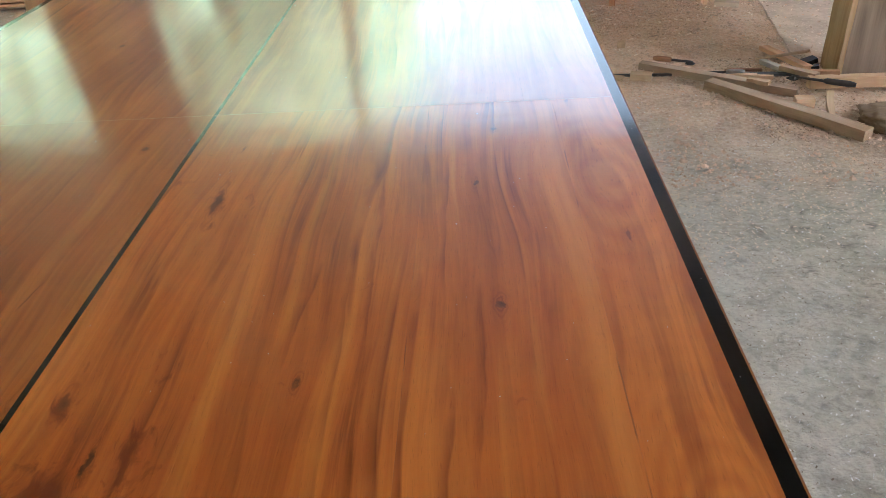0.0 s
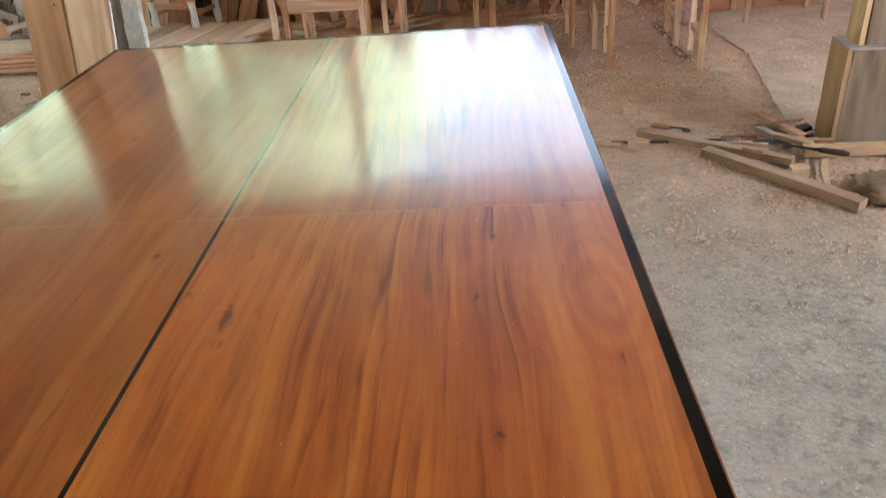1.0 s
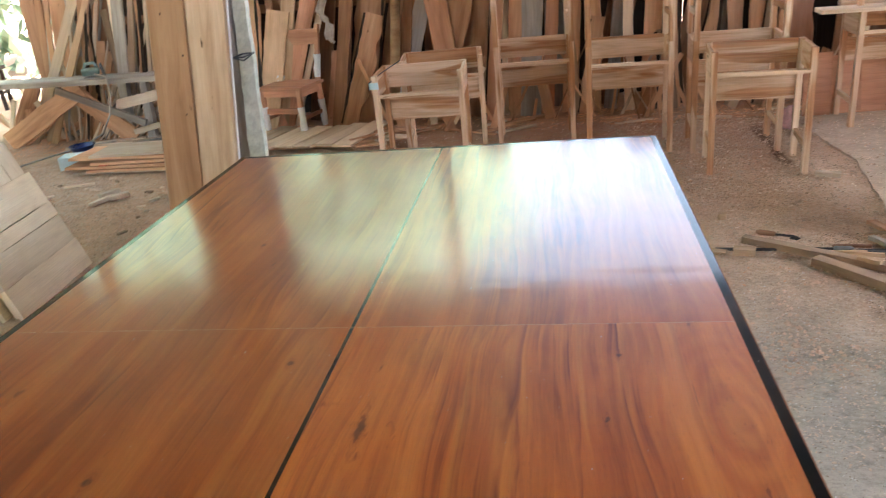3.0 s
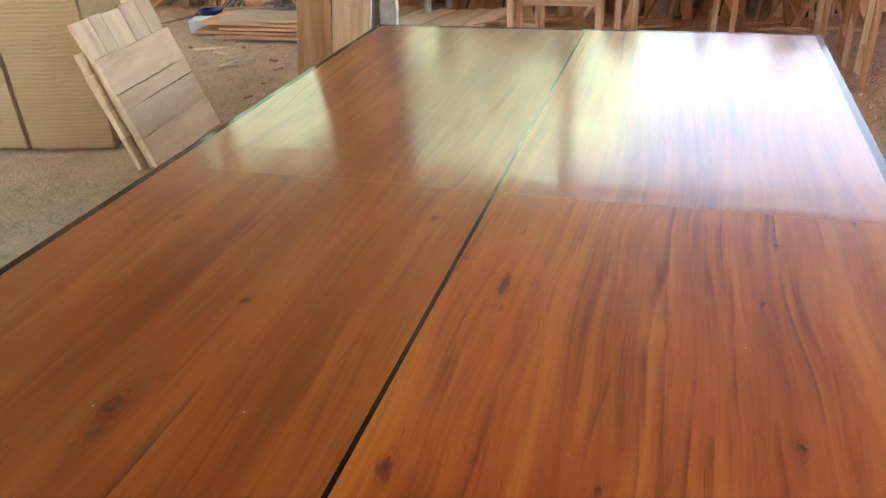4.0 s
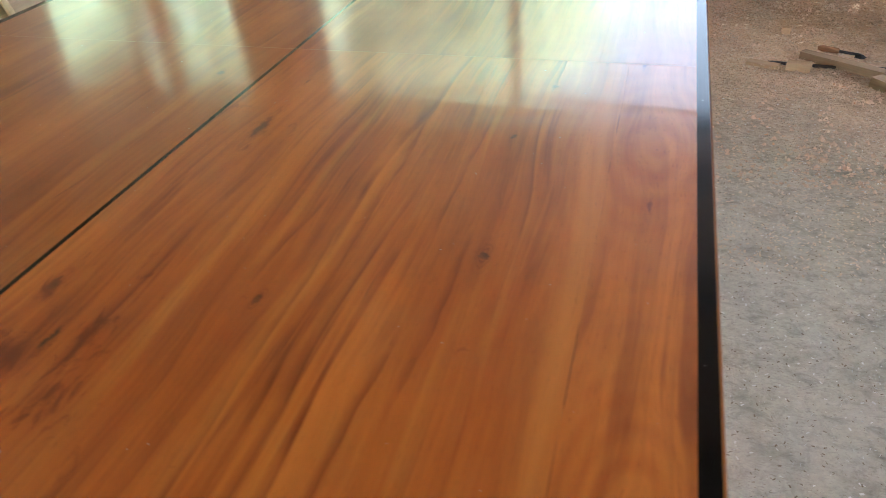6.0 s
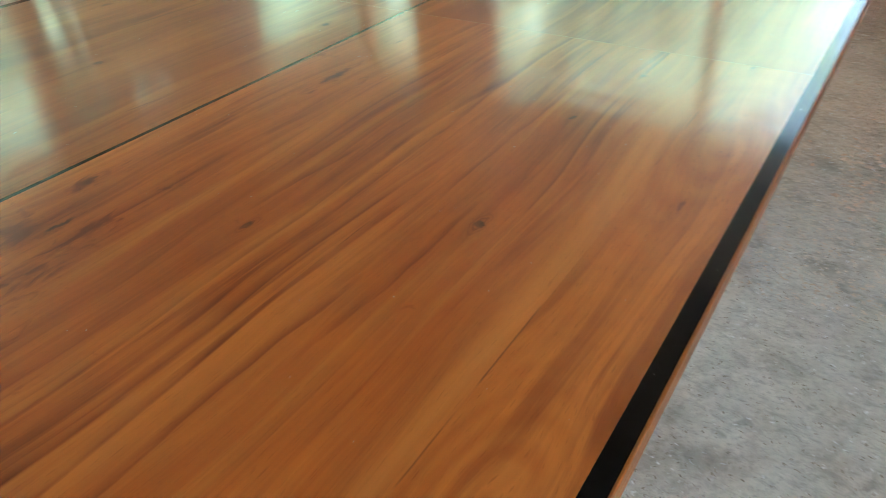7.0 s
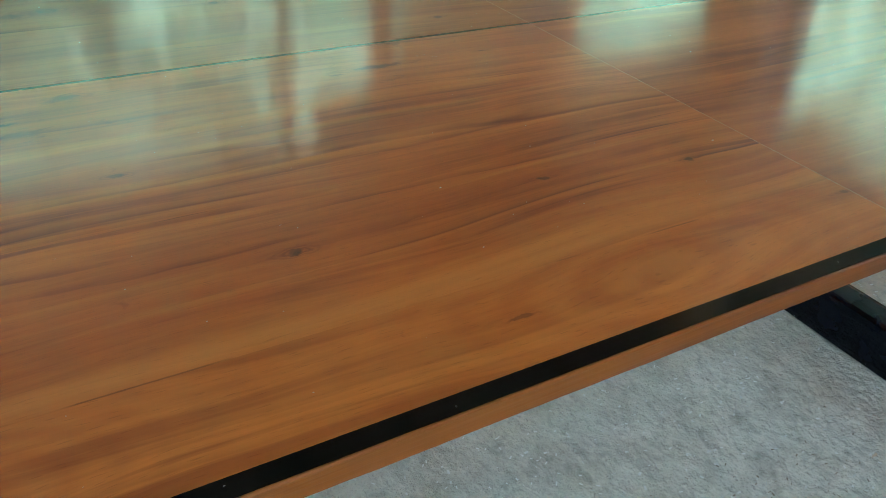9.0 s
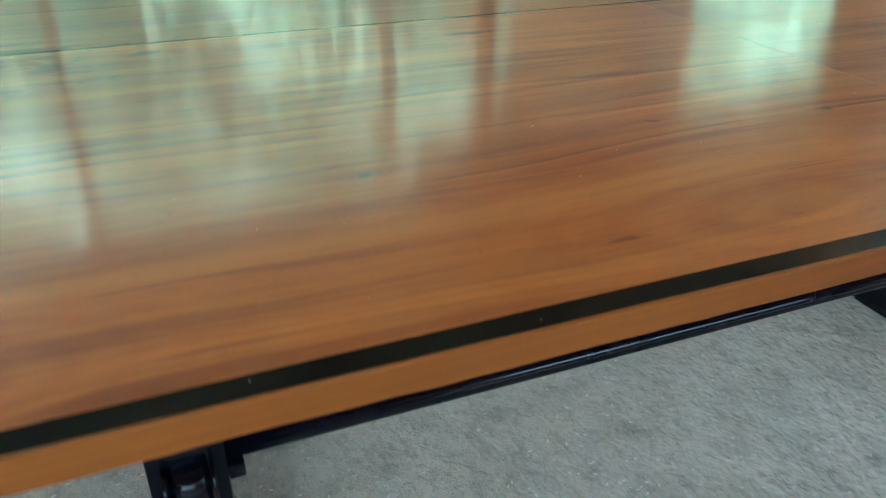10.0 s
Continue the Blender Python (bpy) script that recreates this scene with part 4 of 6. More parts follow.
# ---- chair with wrapped legs ----
def chair():
    c = thing("chair", "reddish-brown wooden chair with legs wrapped in white packing", "chair", pose(-1.83, 4.94, 0, 0, 0, -14))
    H, w, d = 0.415, 0.40, 0.36
    part("seat", box_bm(-w / 2 - 0.02, w / 2 + 0.02, -d / 2 - 0.02, d / 2 + 0.01, H - 0.025, H, 0.006), M_CHAIR, c)
    for sx in (-1, 1):
        for sy in (-1, 1):
            lean = 0.05 if sy > 0 else 0.0
            x, y = sx * (w / 2 - 0.02), sy * (d / 2 - 0.02)
            leg = stick("leg", (x, y + lean * 0.6, 0), (x, y, H - 0.02), 0.036, 0.036, M_CHAIR, c)
            part("wrapping", tube_bm([(0.02, 0, 0), (0.10, 0.004, 0), (0.16, -0.003, 0), (0.25, 0.002, 0)], 0.03, 9, radii=[0.030, 0.031, 0.025, 0.031]), M_WHITE, leg, "white packing wrap")
        post = stick("back_post", (sx * (w / 2 - 0.02), d / 2 - 0.02, H - 0.02), (sx * (w / 2 - 0.02), d / 2 + 0.09, 0.86), 0.036, 0.030, M_CHAIR, c)
        part("wrapping", tube_bm([(0.04, 0, 0), (0.11, 0.006, 0), (0.17, 0, 0), (0.23, 0.004, 0.003)], 0.03, 9, radii=[0.024, 0.030, 0.027, 0.034]), M_WHITE, post, "white packing wrap")
        stick("side_rail", (sx * (w / 2 - 0.02), -d / 2 + 0.03, H - 0.06), (sx * (w / 2 - 0.02), d / 2 - 0.03, H - 0.06), 0.06, 0.018, M_CHAIR, c, face=(1, 0, 0))
        stick("stretcher", (sx * (w / 2 - 0.02), -d / 2 + 0.03, 0.15), (sx * (w / 2 - 0.02), d / 2 - 0.03, 0.15), 0.03, 0.018, M_CHAIR, c, face=(1, 0, 0))
    stick("front_rail", (-w / 2 + 0.03, -d / 2 + 0.02, H - 0.055), (w / 2 - 0.03, -d / 2 + 0.02, H - 0.055), 0.05, 0.018, M_CHAIR, c)
    stick("front_stretcher", (-w / 2 + 0.03, -d / 2 + 0.02, 0.215), (w / 2 - 0.03, -d / 2 + 0.02, 0.215), 0.045, 0.018, M_CHAIR, c)
    stick("backrest", (-w / 2 - 0.0, d / 2 + 0.060, 0.765), (w / 2 + 0.0, d / 2 + 0.060, 0.765), 0.125, 0.020, M_CHAIR, c)
    part("paper_scrap", lump_bm(0.05, 0.03, 0.035, 8, 0.6, 2), M_WHITE, c, "scrap of white paper", pose(-0.20, 0.14, H))


chair()


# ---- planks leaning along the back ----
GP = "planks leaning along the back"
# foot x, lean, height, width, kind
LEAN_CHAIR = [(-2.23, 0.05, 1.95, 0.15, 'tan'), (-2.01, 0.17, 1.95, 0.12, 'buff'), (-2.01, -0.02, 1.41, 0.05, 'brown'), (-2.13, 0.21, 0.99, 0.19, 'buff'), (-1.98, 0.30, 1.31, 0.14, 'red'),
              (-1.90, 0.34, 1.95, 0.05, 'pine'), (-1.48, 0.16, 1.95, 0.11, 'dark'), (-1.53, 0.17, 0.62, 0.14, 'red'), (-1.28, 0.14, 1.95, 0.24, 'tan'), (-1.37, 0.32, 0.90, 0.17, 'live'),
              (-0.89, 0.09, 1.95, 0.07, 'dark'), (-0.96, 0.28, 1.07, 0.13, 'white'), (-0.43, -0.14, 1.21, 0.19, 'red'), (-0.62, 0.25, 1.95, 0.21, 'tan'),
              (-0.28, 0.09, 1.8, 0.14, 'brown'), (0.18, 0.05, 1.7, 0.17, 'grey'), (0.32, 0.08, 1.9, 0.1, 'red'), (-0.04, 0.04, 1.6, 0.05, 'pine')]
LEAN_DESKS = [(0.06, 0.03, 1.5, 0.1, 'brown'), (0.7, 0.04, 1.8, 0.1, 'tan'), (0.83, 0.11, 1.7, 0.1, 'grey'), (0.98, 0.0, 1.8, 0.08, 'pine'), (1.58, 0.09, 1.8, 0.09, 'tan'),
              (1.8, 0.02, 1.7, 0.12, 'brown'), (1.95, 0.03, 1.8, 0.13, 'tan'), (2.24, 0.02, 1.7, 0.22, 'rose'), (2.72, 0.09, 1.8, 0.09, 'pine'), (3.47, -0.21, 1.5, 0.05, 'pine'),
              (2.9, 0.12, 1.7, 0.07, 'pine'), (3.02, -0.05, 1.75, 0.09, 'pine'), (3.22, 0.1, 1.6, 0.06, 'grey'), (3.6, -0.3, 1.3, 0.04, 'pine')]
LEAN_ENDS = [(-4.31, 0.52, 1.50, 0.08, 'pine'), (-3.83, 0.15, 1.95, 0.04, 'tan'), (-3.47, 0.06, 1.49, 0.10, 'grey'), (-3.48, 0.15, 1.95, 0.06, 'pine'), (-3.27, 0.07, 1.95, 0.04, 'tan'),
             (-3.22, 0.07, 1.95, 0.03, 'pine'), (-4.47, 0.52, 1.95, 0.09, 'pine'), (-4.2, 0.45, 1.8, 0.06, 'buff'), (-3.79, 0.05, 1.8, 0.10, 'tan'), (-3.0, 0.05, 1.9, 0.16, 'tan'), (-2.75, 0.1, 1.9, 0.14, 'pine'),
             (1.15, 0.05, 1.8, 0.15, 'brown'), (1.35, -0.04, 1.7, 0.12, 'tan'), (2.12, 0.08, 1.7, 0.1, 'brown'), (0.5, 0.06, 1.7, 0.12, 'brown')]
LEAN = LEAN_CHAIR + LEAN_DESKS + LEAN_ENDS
KINDS = {"tan": (M_TAN, "tan hardwood plank leaning among stacked timber"), "brown": (M_MID, "brown hardwood plank leaning among stacked timber"),
         "pine": (M_PINE, "pale narrow batten leaning among stacked timber"), "live": (M_TAN, "short tan offcut with dark live edge leaning on planks"),
         "buff": (M_BUFF, "buff sawn board leaning among stacked timber"), "dark": (M_BROWN, "dark brown plank leaning among stacked timber"),
         "grey": (M_GREY, "weathered grey board leaning among stacked timber"), "red": (M_RED, "reddish plank leaning among stacked timber"),
         "white": (M_PALE, "whitish curved board leaning among stacked timber"), "rose": (M_CHAIR, "wide pinkish-brown board standing against stacked timber")}
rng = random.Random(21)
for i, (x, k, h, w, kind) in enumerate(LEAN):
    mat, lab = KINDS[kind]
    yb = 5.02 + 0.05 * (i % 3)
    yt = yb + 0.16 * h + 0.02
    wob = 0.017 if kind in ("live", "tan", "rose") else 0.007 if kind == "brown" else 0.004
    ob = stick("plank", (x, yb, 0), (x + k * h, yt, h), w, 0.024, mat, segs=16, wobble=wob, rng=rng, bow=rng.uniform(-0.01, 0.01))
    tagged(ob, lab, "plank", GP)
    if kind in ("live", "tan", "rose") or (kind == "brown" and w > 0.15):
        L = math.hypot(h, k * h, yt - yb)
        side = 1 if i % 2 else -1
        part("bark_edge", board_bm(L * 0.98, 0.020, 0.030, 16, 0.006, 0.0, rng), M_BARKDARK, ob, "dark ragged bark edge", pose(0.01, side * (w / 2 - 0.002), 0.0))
x = -3.2
while x < 3.6:
    w = rng.uniform(0.07, 0.24)
    kind = rng.choice(("brown", "brown", "tan", "brown", "grey", "red"))
    mat, lab = KINDS[kind]
    # back row: shade behind the front planks is put into a darker wood
    if kind == "brown":
        mat, lab = M_BROWN, "brown hardwood plank darkened for the shade behind stacked timber"
    h = rng.uniform(1.5, 2.05)
    yb = rng.uniform(5.22, 5.34)
    ob = stick("plank", (x, yb, 0), (x + rng.uniform(-0.05, 0.25) * h, min(yb + 0.1 * h + 0.05, WALL_Y - 0.05), h), w, 0.022, mat, segs=7, wobble=0.006, rng=rng)
    tagged(ob, lab, "plank", GP)
    x += w * rng.uniform(1.1, 2.5)

pole = thing("bamboo_pole", "yellowish knotted pole standing among the planks", "pole", pose(-0.97, 5.0, 0))
part("cane", tube_bm([(0.09 * z, 0.1 * z, z) for z in (0, 0.3, 0.31, 0.32, 0.7, 0.71, 0.72, 1.1, 1.11, 1.12, 1.5, 1.51, 1.52, 1.9)], 0.04, 12,
                     radii=[0.042, 0.040, 0.045, 0.040, 0.040, 0.045, 0.040, 0.039, 0.044, 0.039, 0.038, 0.043, 0.038, 0.037]), M_OLIVE, pole, smooth=True)

# cloth scraps hung on the planks by the chair
rags = thing("hanging_rag", "cream cloth rag knotted over a leaning plank", "rag", pose(-1.605, 5.19, 1.10))
for k in range(4):
    o = 0.012 * (k - 1.5)
    part("fold", rag_bm([(-0.055 + o, 0, 0.03 + 0.02 * k), (-0.05 + o, -0.01, 0.10), (-0.035 + 0.6 * o, -0.015 - 0.3 * o, 0.19), (0.01, -0.02, 0.255 + o), (0.055 + o, -0.01, 0.20), (0.06 + o, 0, 0.12), (0.035 - o, 0, 0.06), (0.05 + o, 0, 0.015 * k)], 0.013, 3 + k), M_RAG, rags, smooth=True)
rags = thing("hanging_rag", "grey-white torn packing sheet hanging between planks", "rag", pose(-1.50, 5.12, 0.68))
for k in range(4):
    o = 0.016 * (k - 1.5)
    part("fold", rag_bm([(0.03 + 0.4 * o, 0, 0.42), (0.0 + o, 0, 0.36), (-0.03 + o, -0.01 + 0.4 * o, 0.29), (0.0 - o, -0.01, 0.22), (0.035 + o, 0, 0.16), (0.01 + o, 0, 0.10 - 0.02 * k), (0.03 + 1.2 * o, 0, 0.05 - 0.01 * k)], 0.015, 8 + k), M_RAG, rags, smooth=True)
rags = thing("hanging_rag", "small striped white cloth hooked on a plank", "rag", pose(-1.44, 5.19, 1.10))
for k in range(3):
    o = 0.016 * (k - 1)
    part("fold", rag_bm([(-0.02 + 0.4 * o, 0, 0.13), (0.0 + o, 0, 0.09), (0.03 + o, 0, 0.05 - 0.3 * o), (0.07 + 0.6 * o, 0, 0.01 * k)], 0.014, 12 + k), M_RAG, rags, smooth=True)

# red-brown panel and box boards below the desk at the right
pan = thing("plywood_panel", "reddish plywood panel with battens leaning under a desk", "panel", pose(2.64, 4.50, 0, -14, 0, 3))
part("sheet", box_bm(-0.33, 0.31, 0.0, 0.010, 0.0, 0.42, 0.002), M_RED, pan)
for xx in (-0.10, 0.285):
    part("batten", box_bm(xx - 0.014, xx + 0.014, -0.016, 0.0, 0.02, 0.40, 0.002), M_RED, pan)
bx = thing("cupboard_side", "tall reddish-brown board standing beside a desk", "board", pose(2.24, 4.46, 0, -6, 0, 4))
part("board", box_bm(-0.09, 0.10, 0, 0.02, 0, 0.45, 0.003), M_RED, bx)

pk = thing("crumpled_bag", "pink crumpled plastic bag on the sawdust", "bag", pose(1.98, 4.18, 0))
part("bag", lump_bm(0.06, 0.06, 0.09, 4, 0.5), M_PINK, pk, smooth=True)
wb = thing("plastic_bag", "white crumpled plastic bag among offcuts", "bag", pose(3.33, 4.66, 0))
part("bag", lump_bm(0.12, 0.10, 0.08, 9, 0.5), M_WHITE, wb, smooth=True)
wb2 = thing("plastic_bag", "pale bundled plastic bag beside another bag", "bag", pose(3.13, 4.78, 0))
part("bag", lump_bm(0.08, 0.08, 0.09, 12, 0.5), M_CHIP, wb2, smooth=True)
sh = thing("wood_wedge", "small pale wedge under a desk leg", "wedge", pose(1.87, 3.07, 0.008, 0, 0, -20))
part("wedge", board_bm(0.13, 0.055, 0.026, 4, 0.004, 0, random.Random(2)), M_PINE, sh, m=pose(-0.04, 0, 0.010))


# ---- left: bundled boards tied round a post ----
def bundle():
    b = thing("board_bundle", "tall pale pine and tan boards tied upright to a post", "boards")
    k = 0.118
    r = random.Random(4)
    stick("tan_board", (-1.393, 1.95, 0), (-1.393 + k * ROOF_Z, 1.965, ROOF_Z), 0.168, 0.045, M_UPRIGHT, b, segs=14, wobble=0.003, rng=r)
    stick("pine_board", (-1.218, 1.955, 0), (-1.218 + k * ROOF_Z, 1.970, ROOF_Z), 0.174, 0.032, M_UPPALE, b, segs=14, wobble=0.002, rng=r)
    stick("back_board", (-1.480, 2.02, 0), (-1.480 + k * ROOF_Z, 2.035, ROOF_Z), 0.08, 0.035, M_UPPALE, b, segs=10, wobble=0.003, rng=r)
    # the pine board's brightly lit edge, painted as a near-white strip
    stick("side_board", (-1.125, 1.965, 0), (-1.125 + k * ROOF_Z, 1.980, ROOF_Z), 0.010, 0.006, M_LITEDGE, b, face=(1, -0.1, 0), label="thin white strip standing for the board's lit edge")
    part("knot", lump_bm(0.06, 0.024, 0.05, 6, 0.4), M_BARKDARK, b, "dark resinous knot", pose(-1.04, 1.934, 1.455), smooth=True)
    for dx, z in ((0.055, 0.80), (0.065, 1.06), (-0.02, 1.24)):
        part("small_knot", lump_bm(0.0035, 0.003, 0.006, z * 9, 0.3, 2), M_BARKDARK, b, "small dark knot", pose(-1.397 + k * z + dx, 1.932, z), smooth=True)
    return b


bundle()
gp = thing("post", "grey timber post behind the tied boards", "post", pose(-1.13, 2.17, 0), kind="structure")
stick("post_timber", (0, 0, 0), (0.12, 0, ROOF_Z), 0.11, 0.10, M_GREY, gp, segs=6, wobble=0.004, rng=random.Random(1))
bs = thing("bark_slab", "pale bark-covered slab tied to the post", "slab", pose(0, 0, 0))
m, L = span((-1.050, 2.10, 0), (-0.965, 2.18, 2.3))
bm = board_bm(L, 0.095, 0.040, 60, 0.004, 0.0, random.Random(9))
for v in bm.verts:
    v.co.y = v.co.y * (1 - 0.42 * min(1.0, v.co.x / 1.5)) - 0.012 * v.co.x
part("bark", bm, M_BARK, bs, m=m)
tw = thing("wire_tie", "dark twisted wire tied round slab and post", "tie", pose(-1.022, 2.11, 1.02))
for dz in (0, 0.016, -0.015):
    part("wire", tube_bm([(-0.13, 0.0, dz), (-0.04, -0.035, -dz * 0.5), (0.03, -0.035, dz), (0.062, 0.02, 0.01)], 0.004, 6), M_ROPE, tw)


# ---- wrapped cabinets and glued panels by the left side ----
def wrapped_cabinet(m, w, d, label):
    c = thing("wrapped_cabinet", label, "cabinet", m, "wrapped cabinets")
    bm = box_bm(-w, 0, 0, d, 0.022, 1.85)
    bmesh.ops.subdivide_edges(bm, edges=[e for e in bm.edges if abs(e.verts[0].co.z - e.verts[1].co.z) > 1], cuts=30)
    for v in bm.verts:
        v.co.x += 0.006 * noise.noise(v.co * 6)
        v.co.y += 0.006 * noise.noise(v.co * 6 + Vector((9, 0, 0)))
    part("wrapped_body", bm, M_FOAM, c)
    part("side_panel", box_bm(0.009, 0.014, 0.012, d - 0.01, 0.03, 0.50, 0.001), M_BROWN, c, "dark brown lower part of the side")
    part("side_sheet", box_bm(0.008, 0.015, 0.004, d, 0.50, 1.84, 0.003), M_SHEET, c, "smooth pale yellow wrapping sheet")
    part("plinth", box_bm(-w + 0.015, -0.01, 0.02, d - 0.02, 0.008, 0.0235), M_BROWN, c, "dark recessed plinth")
    for xx in (-w + 0.07, -0.12):
        part("foot", box_bm(xx - 0.02, xx + 0.02, 0.03, 0.08, 0, 0.03, 0.004), M_WHITE, c, "small white foot")
        part("foot", box_bm(xx - 0.02, xx + 0.02, d - 0.08, d - 0.03, 0, 0.03, 0.004), M_WHITE, c, "small white foot")


wrapped_cabinet(pose(-2.40, 1.672, 0, 0, 0, 13), 0.44, 0.40, "tall cabinet wrapped in ribbed pale yellow foam sheet")
wrapped_cabinet(pose(-2.862, 1.572, 0, 0, 0, 9), 0.55, 0.42, "tall wrapped cabinet beside another yellow wrapped cabinet")


def glued_panel(m, widths, length, label, vertical=False):
    g = thing("glued_panel", label, "panel", m, "leaning panels")
    r = random.Random(len(widths) * 5)
    s = 0.0
    for i, w in enumerate(widths):
        th = 0.022 + 0.004 * ((i * 7) % 3)
        if vertical:
            stick("plank", (0, s + w / 2, 0), (0, s + w / 2, length + r.uniform(-0.012, 0.008)), w - 0.002, th, M_PANEL, g, face=(1, 0, 0), segs=8, wobble=0.0025, rng=r)
        else:
            stick("plank", (0, 0, s + w / 2), (0, length + r.uniform(-0.010, 0.010), s + w / 2), w - 0.002, th, M_PANEL, g, face=(1, 0, 0), segs=8, wobble=0.0025, rng=r)
        s += w


glued_panel(pose(-2.016, 1.483, 0.0, 0, -19, 6), (0.162, 0.146, 0.078, 0.174), 0.655, "glued panel of pale rough boards leaning on a cabinet")
glued_panel(pose(-2.072, 1.515, 0.0, 0, -19, 6), (0.13, 0.09, 0.06, 0.10, 0.14, 0.12), 0.72, "glued panel of pale upright strips leaning behind another", True)
glued_panel(pose(-2.112, 1.480, 0.0, 0, -18, 6), (0.16, 0.14, 0.18, 0.10), 0.62, "glued panel of pale boards at the back of a leaning stack")


# ---- left rear: bench, tools, offcuts ----
def bench():
    b = thing("work_bench", "rough grey timber work bench with crossed legs", "bench")
    r = random.Random(8)
    stick("top_plank", (-5.3, 5.02, 0.575), (-2.75, 5.02, 0.545), 0.30, 0.045, M_GREY, b, face=(0, 0, 1), segs=12, wobble=0.008, rng=r)
    for x in (-3.18, -3.38, -4.95):
        stick("leg", (x - 0.03, 5.02, 0), (x, 5.02, 0.53), 0.07, 0.06, M_GREY, b, segs=5, wobble=0.006, rng=r)
    stick("brace", (-3.98, 4.93, 0.50), (-3.20, 4.93, 0.16), 0.06, 0.03, M_GREY, b)
    stick("brace", (-4.6, 4.95, 0.06), (-3.75, 4.95, 0.50), 0.17, 0.025, M_TAN, b, segs=6, wobble=0.01, rng=r)
    stick("brace", (-3.80, 4.98, 0.42), (-3.35, 4.98, 0.02), 0.16, 0.025, M_TAN, b, segs=6, wobble=0.01, rng=r)
    stick("low_rail", (-3.45, 4.97, 0.33), (-2.9, 4.97, 0.42), 0.09, 0.03, M_PINE, b)
    stick("low_rail", (-3.35, 4.97, 0.08), (-2.9, 4.97, 0.17), 0.05, 0.03, M_PINE, b)


bench()


def power_tool():
    t = thing("power_tool", "dusty grey-green hand power tool on the bench", "tool", pose(-3.62, 4.98, 0.585, 0, 0, 25) @ Matrix.Scale(0.85, 4))
    part("motor_body", tube_bm([(-0.10, 0, 0.055), (-0.09, 0, 0.055), (0.05, 0, 0.055), (0.07, 0, 0.05)], 0.04, 14, radii=[0.025, 0.042, 0.045, 0.03]), M_TEAL, t, smooth=True)
    part("handle", tube_bm([(-0.07, 0, 0.09), (-0.05, 0, 0.135), (0.03, 0, 0.14), (0.06, 0, 0.09)], 0.017, 10), M_TEAL, t, smooth=True)
    part("guard", lathe_bm([(0.02, 0), (0.065, 0.004), (0.068, 0.02), (0.02, 0.026)]), M_STEEL, t, "dull metal guard", pose(0.09, 0, 0.06, 0, 80, 0))
    part("base_plate", box_bm(-0.08, 0.12, -0.06, 0.06, 0, 0.008, 0.002), M_STEEL, t)
    c = thing("extension_lead", "pale hanging cord looping from bench to floor", "cord")
    part("cord", tube_bm([(-3.55, 4.90, 0.62), (-3.43, 4.86, 0.60), (-3.41, 4.84, 0.45), (-3.44, 4.80, 0.28), (-3.52, 4.75, 0.13), (-3.66, 4.66, 0.05), (-3.86, 4.5, 0.02), (-3.98, 4.2, 0.015)], 0.008, 6), M_CORD, c, smooth=True)


power_tool()


def offcut_pile():
    r = random.Random(31)
    for i in range(46):
        x = r.uniform(-4.75, -3.05)
        y = r.uniform(5.10, 5.35)
        L = r.uniform(0.35, 0.85)
        a = r.uniform(-0.9, 1.0)
        up = r.uniform(0.35, 0.95)
        dx, dz = L * math.sin(a), max(0.03, L * math.cos(a) * up)
        ob = stick("offcut", (x, y, 0.008), (x + dx, y + r.uniform(-0.05, 0.15), dz), r.uniform(0.02, 0.07), r.uniform(0.012, 0.025), r.choice((M_PINE, M_TAN, M_PINE, M_GREY)))
        tagged(ob, "thin wooden offcut in a heap beneath the bench", "offcut", "offcuts under the bench")
    big = [((-4.72, 5.2, 0.0), (-4.45, 5.3, 0.5), 0.14, M_BROWN), ((-4.62, 5.06, 0.0), (-4.2, 5.12, 0.28), 0.16, M_TAN), ((-4.2, 5.4, 0.0), (-4.05, 5.5, 1.5), 0.22, M_TAN), ((-4.45, 5.45, 0), (-4.28, 5.55, 1.7), 0.07, M_BROWN),
           ((-3.75, 5.38, 0.0), (-3.72, 5.5, 1.3), 0.16, M_TAN), ((-3.95, 5.3, 0), (-3.6, 5.45, 1.2), 0.12, M_BROWN)]
    for p0, p1, w, mat in big:
        ob = stick("plank", p0, p1, w, 0.022, mat, segs=6, wobble=0.008, rng=r)
        tagged(ob, "broad offcut plank leaning behind the bench", "plank", "planks behind the bench")
    for i in range(16):
        x, y = r.uniform(-4.6, -3.0), r.uniform(4.45, 4.95)
        a = r.uniform(-0.5, 0.5)
        L = r.uniform(0.2, 0.7)
        ob = stick("offcut", (x, y, 0.015), (x + L * math.cos(a), y + L * math.sin(a), 0.02), r.uniform(0.02, 0.05), 0.018, r.choice((M_PINE, M_GREY, M_CHIP)), face=(0, 0, 1))
        tagged(ob, "pale wooden offcut lying on sawdust", "offcut", "offcuts on the floor")


offcut_pile()

rail = stick("batten", (-3.95, 5.42, 1.565), (-3.24, 5.30, 1.50), 0.06, 0.03, M_STICK, segs=5, wobble=0.003, rng=random.Random(6))
tagged(rail, "dusty horizontal batten fixed across leaning boards", "batten")
wire = thing("cable", "thin black cable draped over a batten", "cable")
part("strand", tube_bm([(-3.72, 5.36, 1.40), (-3.66, 5.35, 1.50), (-3.58, 5.34, 1.57), (-3.46, 5.31, 1.60), (-3.36, 5.29, 1.57), (-3.35, 5.28, 1.46), (-3.31, 5.27, 1.40)], 0.007, 6), M_IRON, wire, smooth=True)
